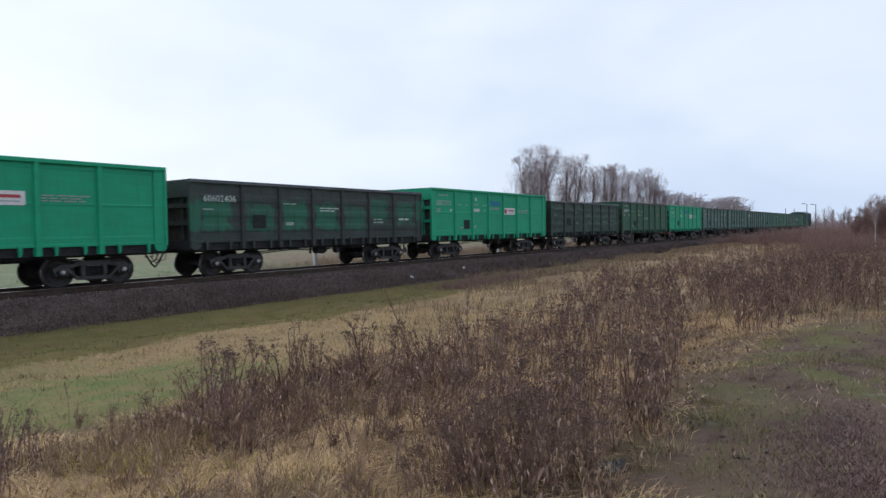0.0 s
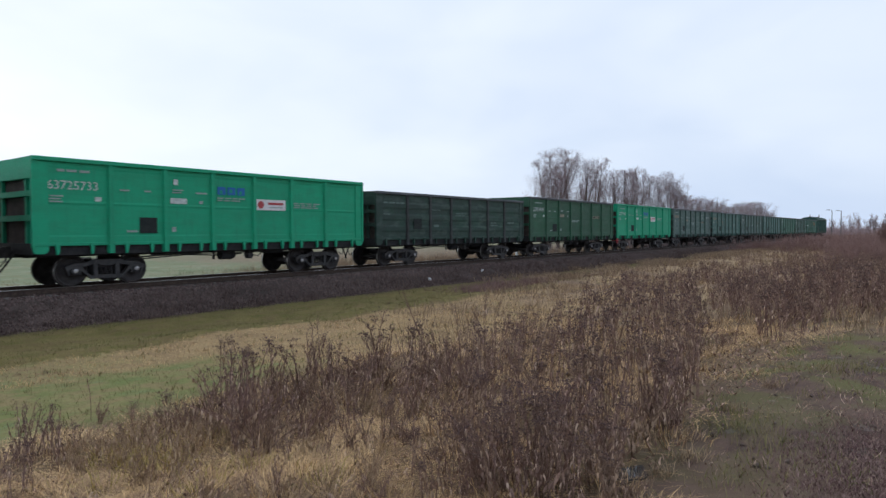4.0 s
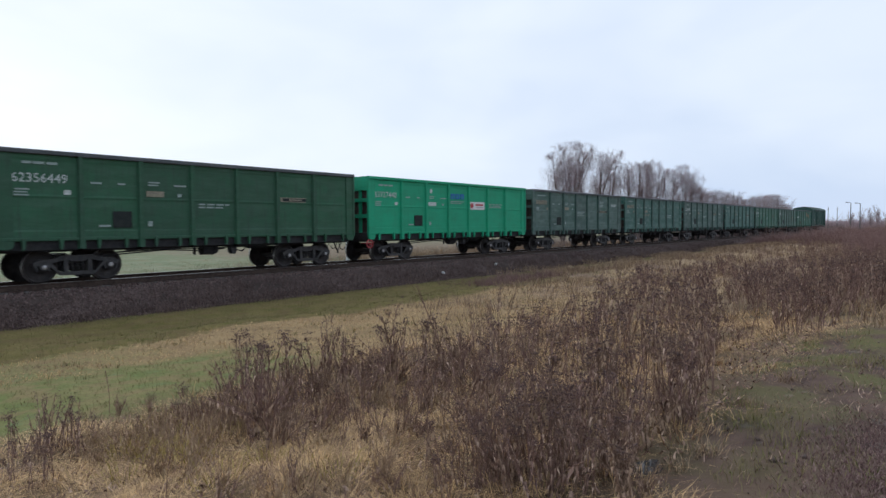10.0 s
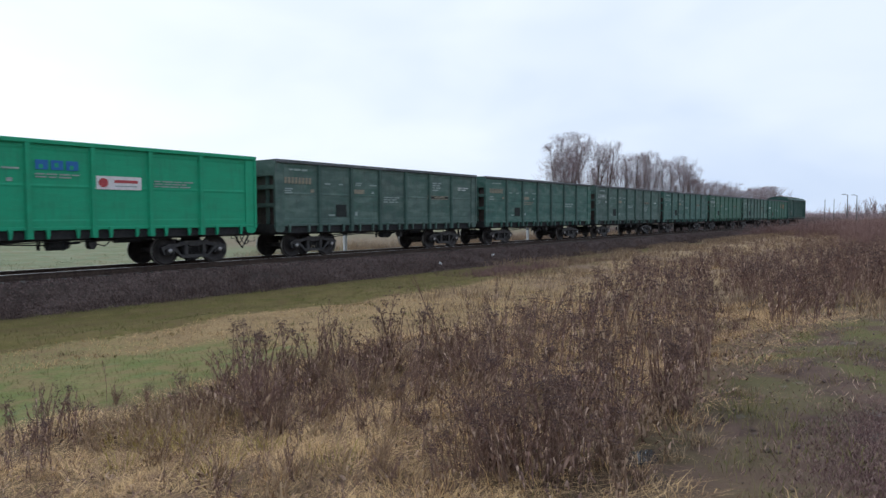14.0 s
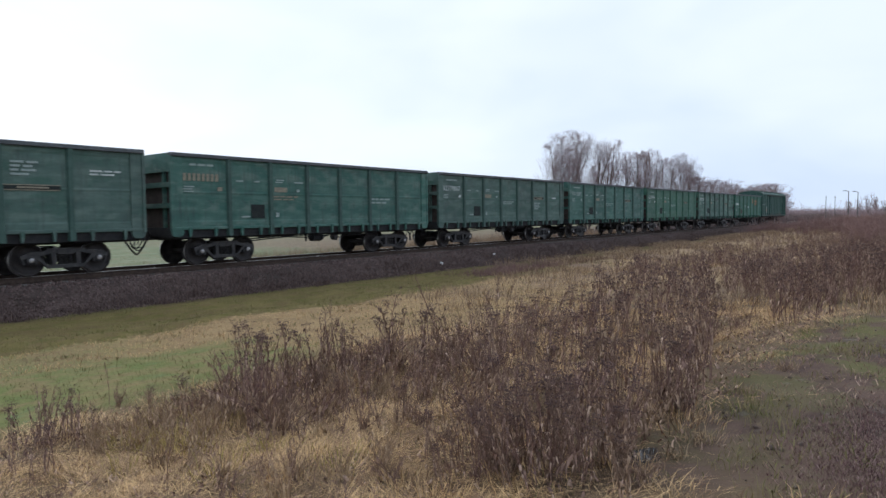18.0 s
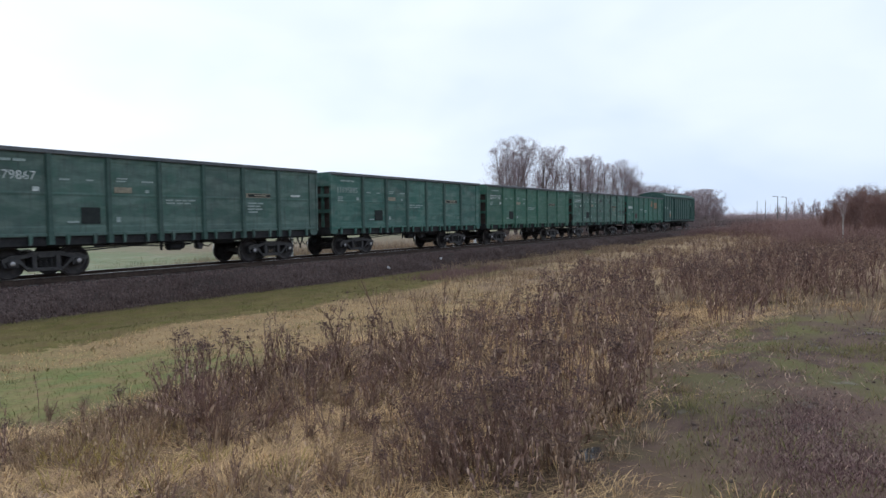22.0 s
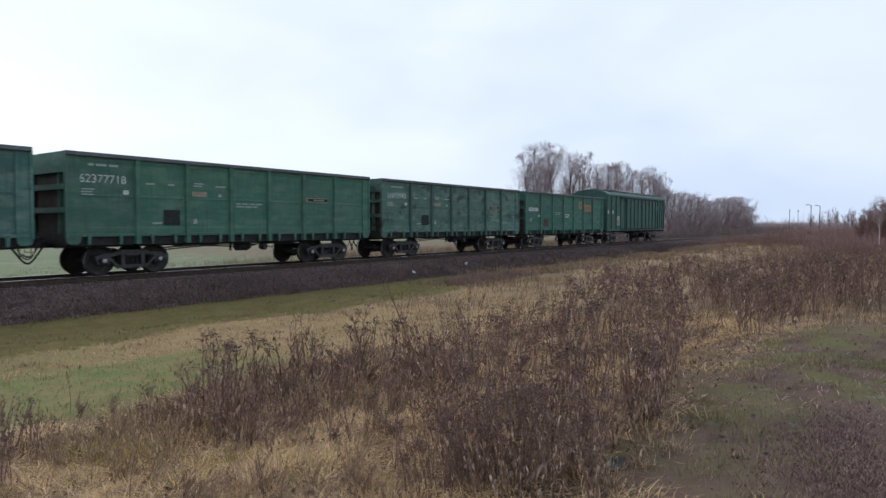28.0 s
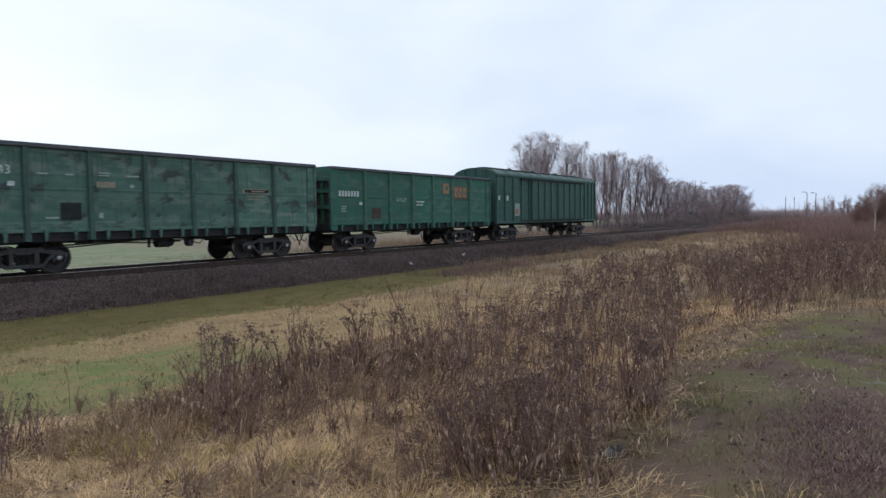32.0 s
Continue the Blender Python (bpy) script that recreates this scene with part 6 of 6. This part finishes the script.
def lines(root, x, z, w, h, rows, mat):
    """Rows of lettering too small to read, as bars of a word each."""
    for k in range(rows):
        share = (1.0, 0.82, 0.92, 0.7)[k % 4]
        count = max(1, min(4, int(w * share / 0.28)))
        cuts = np.cumsum(words.uniform(0.6, 1.4, count))
        cuts = np.concatenate([[0], cuts / cuts[-1]]) * w * share
        for a, b in zip(cuts[:-1], cuts[1:]):
            wide = max(0.06, round((b - a) * 0.82 / 0.04) * 0.04)
            mark(root, x - w / 2 + (a + b) / 2, z + h / 2 - h * (k + 0.5) / rows, wide, round(h / rows * 0.5, 2), mat)


def stencils(root, number, mat, small, block=None):
    """The usual lettering: owner line, wagon number, data blocks, dark patch for chalk marks."""
    lines(root, -5.40, 3.42, 0.95, 0.13, 1, small)
    if number:
        tagged(part("number", lettering(number, 0.36, mat), root, "stencilled white wagon number", pose(-6.14, -1.494, 2.88)))
    else:
        for k in range(8):
            mark(root, -6.02 + 0.17 * k, 3.0, 0.11, 0.25, mat)
    lines(root, -5.88, 2.60, 0.46, 0.24, 3, small)
    mark(root, -4.72, 2.62, 0.18, 0.13, mat)
    mark(root, -3.92, 2.93, 0.30, 0.05, small)
    mark(root, -3.18, 2.93, 0.22, 0.05, small)
    mark(root, -3.17, 1.85, 0.58, 0.50, BLACK_MARK, "chalk_patch", "black patch for chalk marks")
    lines(root, -2.15, 2.98, 0.46, 0.16, 2, small)
    mark(root, -2.12, 2.66, 0.58, 0.18, block or mat)
    mark(root, -1.28, 2.95, 0.42, 0.05, small)
    mark(root, -1.30, 2.64, 0.14, 0.10, small)
    mark(root, -3.70, 1.66, 0.34, 0.06, small)
    mark(root, -2.30, 1.72, 0.14, 0.16, small)


def fresh_labels(root):
    mark(root, -2.22, 3.28, 0.16, 0.18, CHALK)
    for j in range(3):
        mark(root, -0.50 + 0.40 * j, 3.08, 0.32, 0.27, BLUE_MARK, "blue_emblem", "blue lettering block")
        mark(root, -0.52 + 0.40 * j, 3.03 + 0.05 * (j % 2), 0.10, 0.12, BRIGHT, y=-1.494)
    lines(root, -0.10, 2.78, 1.20, 0.16, 2, DIM_CHALK)
    plate = mark(root, 1.58, 2.64, 1.47, 0.40, WHITE_PLATE, "label_plate", "white label plate with red emblem")
    disc = shared("emblem", RED_MARK, lambda: Shape().turned_y([(0.05, -0.004), (0.14, -0.004), (0.14, 0.004), (0.05, 0.004)], 20))
    part("emblem", disc, plate, "round red emblem", pose(-0.42, -0.006, 0))
    mark(plate, 0.26, 0.05, 0.72, 0.09, RED_MARK, y=-0.006)
    mark(plate, 0.26, -0.09, 0.66, 0.03, DIM_CHALK, y=-0.006)
    lines(root, 3.40, 2.66, 1.40, 0.24, 3, DIM_CHALK)


def framed_label(root, x, z, w=1.3):
    plate = mark(root, x, z, w, 0.17, RUST_MARK, "framed_label", "rusty framed owner label")
    mark(plate, 0.05, 0.0, w - 0.1, 0.11, BLACK_MARK, y=-0.005)
    mark(plate, 0.10, 0.0, w * 0.5, 0.05, RUST_MARK, y=-0.009)


NUMBERS = {1: "60602406", 2: "63725733", 4: "62356449", 5: "63727440", 8: "62379867", 9: "61695885", 10: "62377718", 11: "61692943"}
for k, (thing, axles, place) in enumerate(TRAIN[:13]):
    if KINDS[k][1] is BRIGHT:
        stencils(thing, NUMBERS.get(k, ""), CHALK, DIM_CHALK)
        fresh_labels(thing)
    elif KINDS[k][0] == LOW:
        faint = DIM_CHALK if k == 1 else FAINT_CHALK
        lines(thing, -5.3, 2.95, 1.5, 0.22, 1, faint) if k == 3 else part("number", lettering("60602406", 0.34, CHALK), thing, "stencilled white wagon number", pose(-6.0, -1.524, 2.70))
        lines(thing, -5.8, 2.35, 0.5, 0.25, 3, faint)
        mark(thing, -4.75, 2.3, 0.3, 0.12, faint)
        mark(thing, -3.6, 2.0, 0.6, 0.5, BLACK_MARK, "chalk_patch", "black patch for chalk marks", y=-1.53)
        lines(thing, -2.0, 2.75, 0.9, 0.2, 2, faint)
        lines(thing, 0.1, 2.4, 1.1, 0.42, 4, CHALK if k == 1 else faint)
        mark(thing, -2.6 + 0.5, 1.9, 0.4, 0.15, faint)
        lines(thing, 3.3, 2.1, 0.8, 0.4, 3, faint)
        lines(thing, 5.2, 2.2, 1.0, 0.34, 2, CHALK if k == 1 else faint)
    elif k == 12:
        for j in range(7):
            mark(thing, -5.95 + 0.19 * j, 2.62, 0.12, 0.24, CHALK)
        mark(thing, -4.62, 2.2, 0.2, 0.13, CHALK)
        lines(thing, -5.7, 1.95, 0.4, 0.3, 3, DIM_CHALK)
        mark(thing, -3.55, 1.75, 0.62, 0.5, END_RUST, "chalk_patch", "brown patch for chalk marks")
        lines(thing, -2.0 + 0.3, 2.4, 0.9, 0.2, 2, DIM_CHALK)
        lines(thing, 0.1 - 0.3, 2.25, 0.7, 0.3, 2, CHALK)
        mark(thing, 3.42, 2.86, 1.45, 0.72, BROWN_FIELD, "faded_field", "browned patch under the lettering")
        emblem = mark(thing, 2.05, 3.05, 0.55, 0.55, ORANGE_MARK, "orange_emblem", "rounded orange emblem")
        mark(emblem, 0.05, 0.05, 0.22, 0.24, VIVID, y=-0.005)
        for j in range(3):
            letter = mark(thing, 3.0 + 0.42 * j, 2.88, 0.32, 0.54, ORANGE_MARK, "orange_block", "orange lettering block", y=-1.498)
            mark(letter, 0.02, -0.04, 0.10, 0.2, VIVID, y=-0.005)
    else:
        stencils(thing, NUMBERS.get(k, ""), CHALK if k in (4, 8, 10, 11) else RUST_MARK if k in (6, 7) else DIM_CHALK, DIM_CHALK, RUST_MARK if k != 7 else None)
        if k in (6,):
            lines(thing, -0.1, 2.35, 1.1, 0.3, 3, DIM_CHALK)
            lines(thing, 3.2, 3.05, 0.75, 0.45, 4, DIM_CHALK)
            framed_label(thing, 3.3, 2.52, 1.6)
            lines(thing, 5.35, 3.0, 0.95, 0.2, 2, CHALK)
        elif k in (7,):
            lines(thing, -1.9, 2.35, 1.2, 0.2, 2, RUST_MARK)
            lines(thing, 3.3, 2.3, 1.2, 0.3, 2, DIM_CHALK)
        elif k == 11:
            framed_label(thing, 3.5, 2.6, 1.2)
            lines(thing, 3.5, 2.35, 0.8, 0.2, 2, RUST_MARK)
        else:
            lines(thing, -0.05, 2.32, 1.2, 0.2, 2, DIM_CHALK)
            framed_label(thing, 3.35, 2.62, 1.2)
            if k == 8:
                lines(thing, 3.2, 2.15, 0.8, 0.45, 4, DIM_CHALK)
                mark(thing, 5.3, 2.65, 0.5, 0.08, CHALK)

# ---------------------------------------------------------------- what moves


def motions():
    """The train rolls past towards -x; each wheelset turns with the way it has gone."""
    run = (
    (0, 12.53), (0.5, 10.04), (1, 7.55), (1.5, 5.08), (2, 2.63), (2.5, 0.21), (3, -2.19), (3.5, -4.59),
    (5.5, -14.18), (6, -16.59), (6.5, -19.04), (7, -21.50), (7.5, -23.96), (8, -26.42), (8.5, -28.87), (9, -31.31),
    (9.5, -33.75), (10, -36.17), (10.5, -38.57), (11, -40.95), (11.5, -43.32), (12, -45.68), (12.5, -48.02), (13, -50.34),
    (13.5, -52.61), (14, -54.86), (14.5, -57.10), (16.5, -66.13), (17, -68.39), (17.5, -70.66), (18, -72.93), (18.5, -75.18),
    (19, -77.42), (19.5, -79.63), (20, -81.81), (20.5, -84.00), (21, -86.21), (21.5, -88.44), (22, -90.68), (22.5, -92.91),
    (23, -95.11), (23.5, -97.28), (24, -99.44), (24.5, -101.61), (25, -103.78), (25.5, -105.97), (27.5, -114.72), (28, -116.89),
    (28.5, -119.04), (29, -121.18), (29.5, -123.30), (30, -125.40), (30.5, -127.50), (31, -129.60), (31.5, -131.72), (32, -133.88))
    times, way = np.array([r[0] for r in run]), np.array([r[1] for r in run])
    ticks = np.arange(0, 32.01, 0.15)
    ticks[-1] = 32.0
    rolled = np.degrees(np.interp(ticks, times, way) / WHEEL_R)
    for thing, axles, place in TRAIN:
        walk(thing, [(t, pose(s + place, 0, 0)) for t, s in run])
        for axle in axles:
            x = axle.matrix_basis.translation.x
            walk(axle, [(t, pose(x, 0, WHEEL_R) @ Matrix.Rotation(radians(a), 4, "Y")) for t, a in zip(ticks.tolist(), rolled.tolist())])


motions()
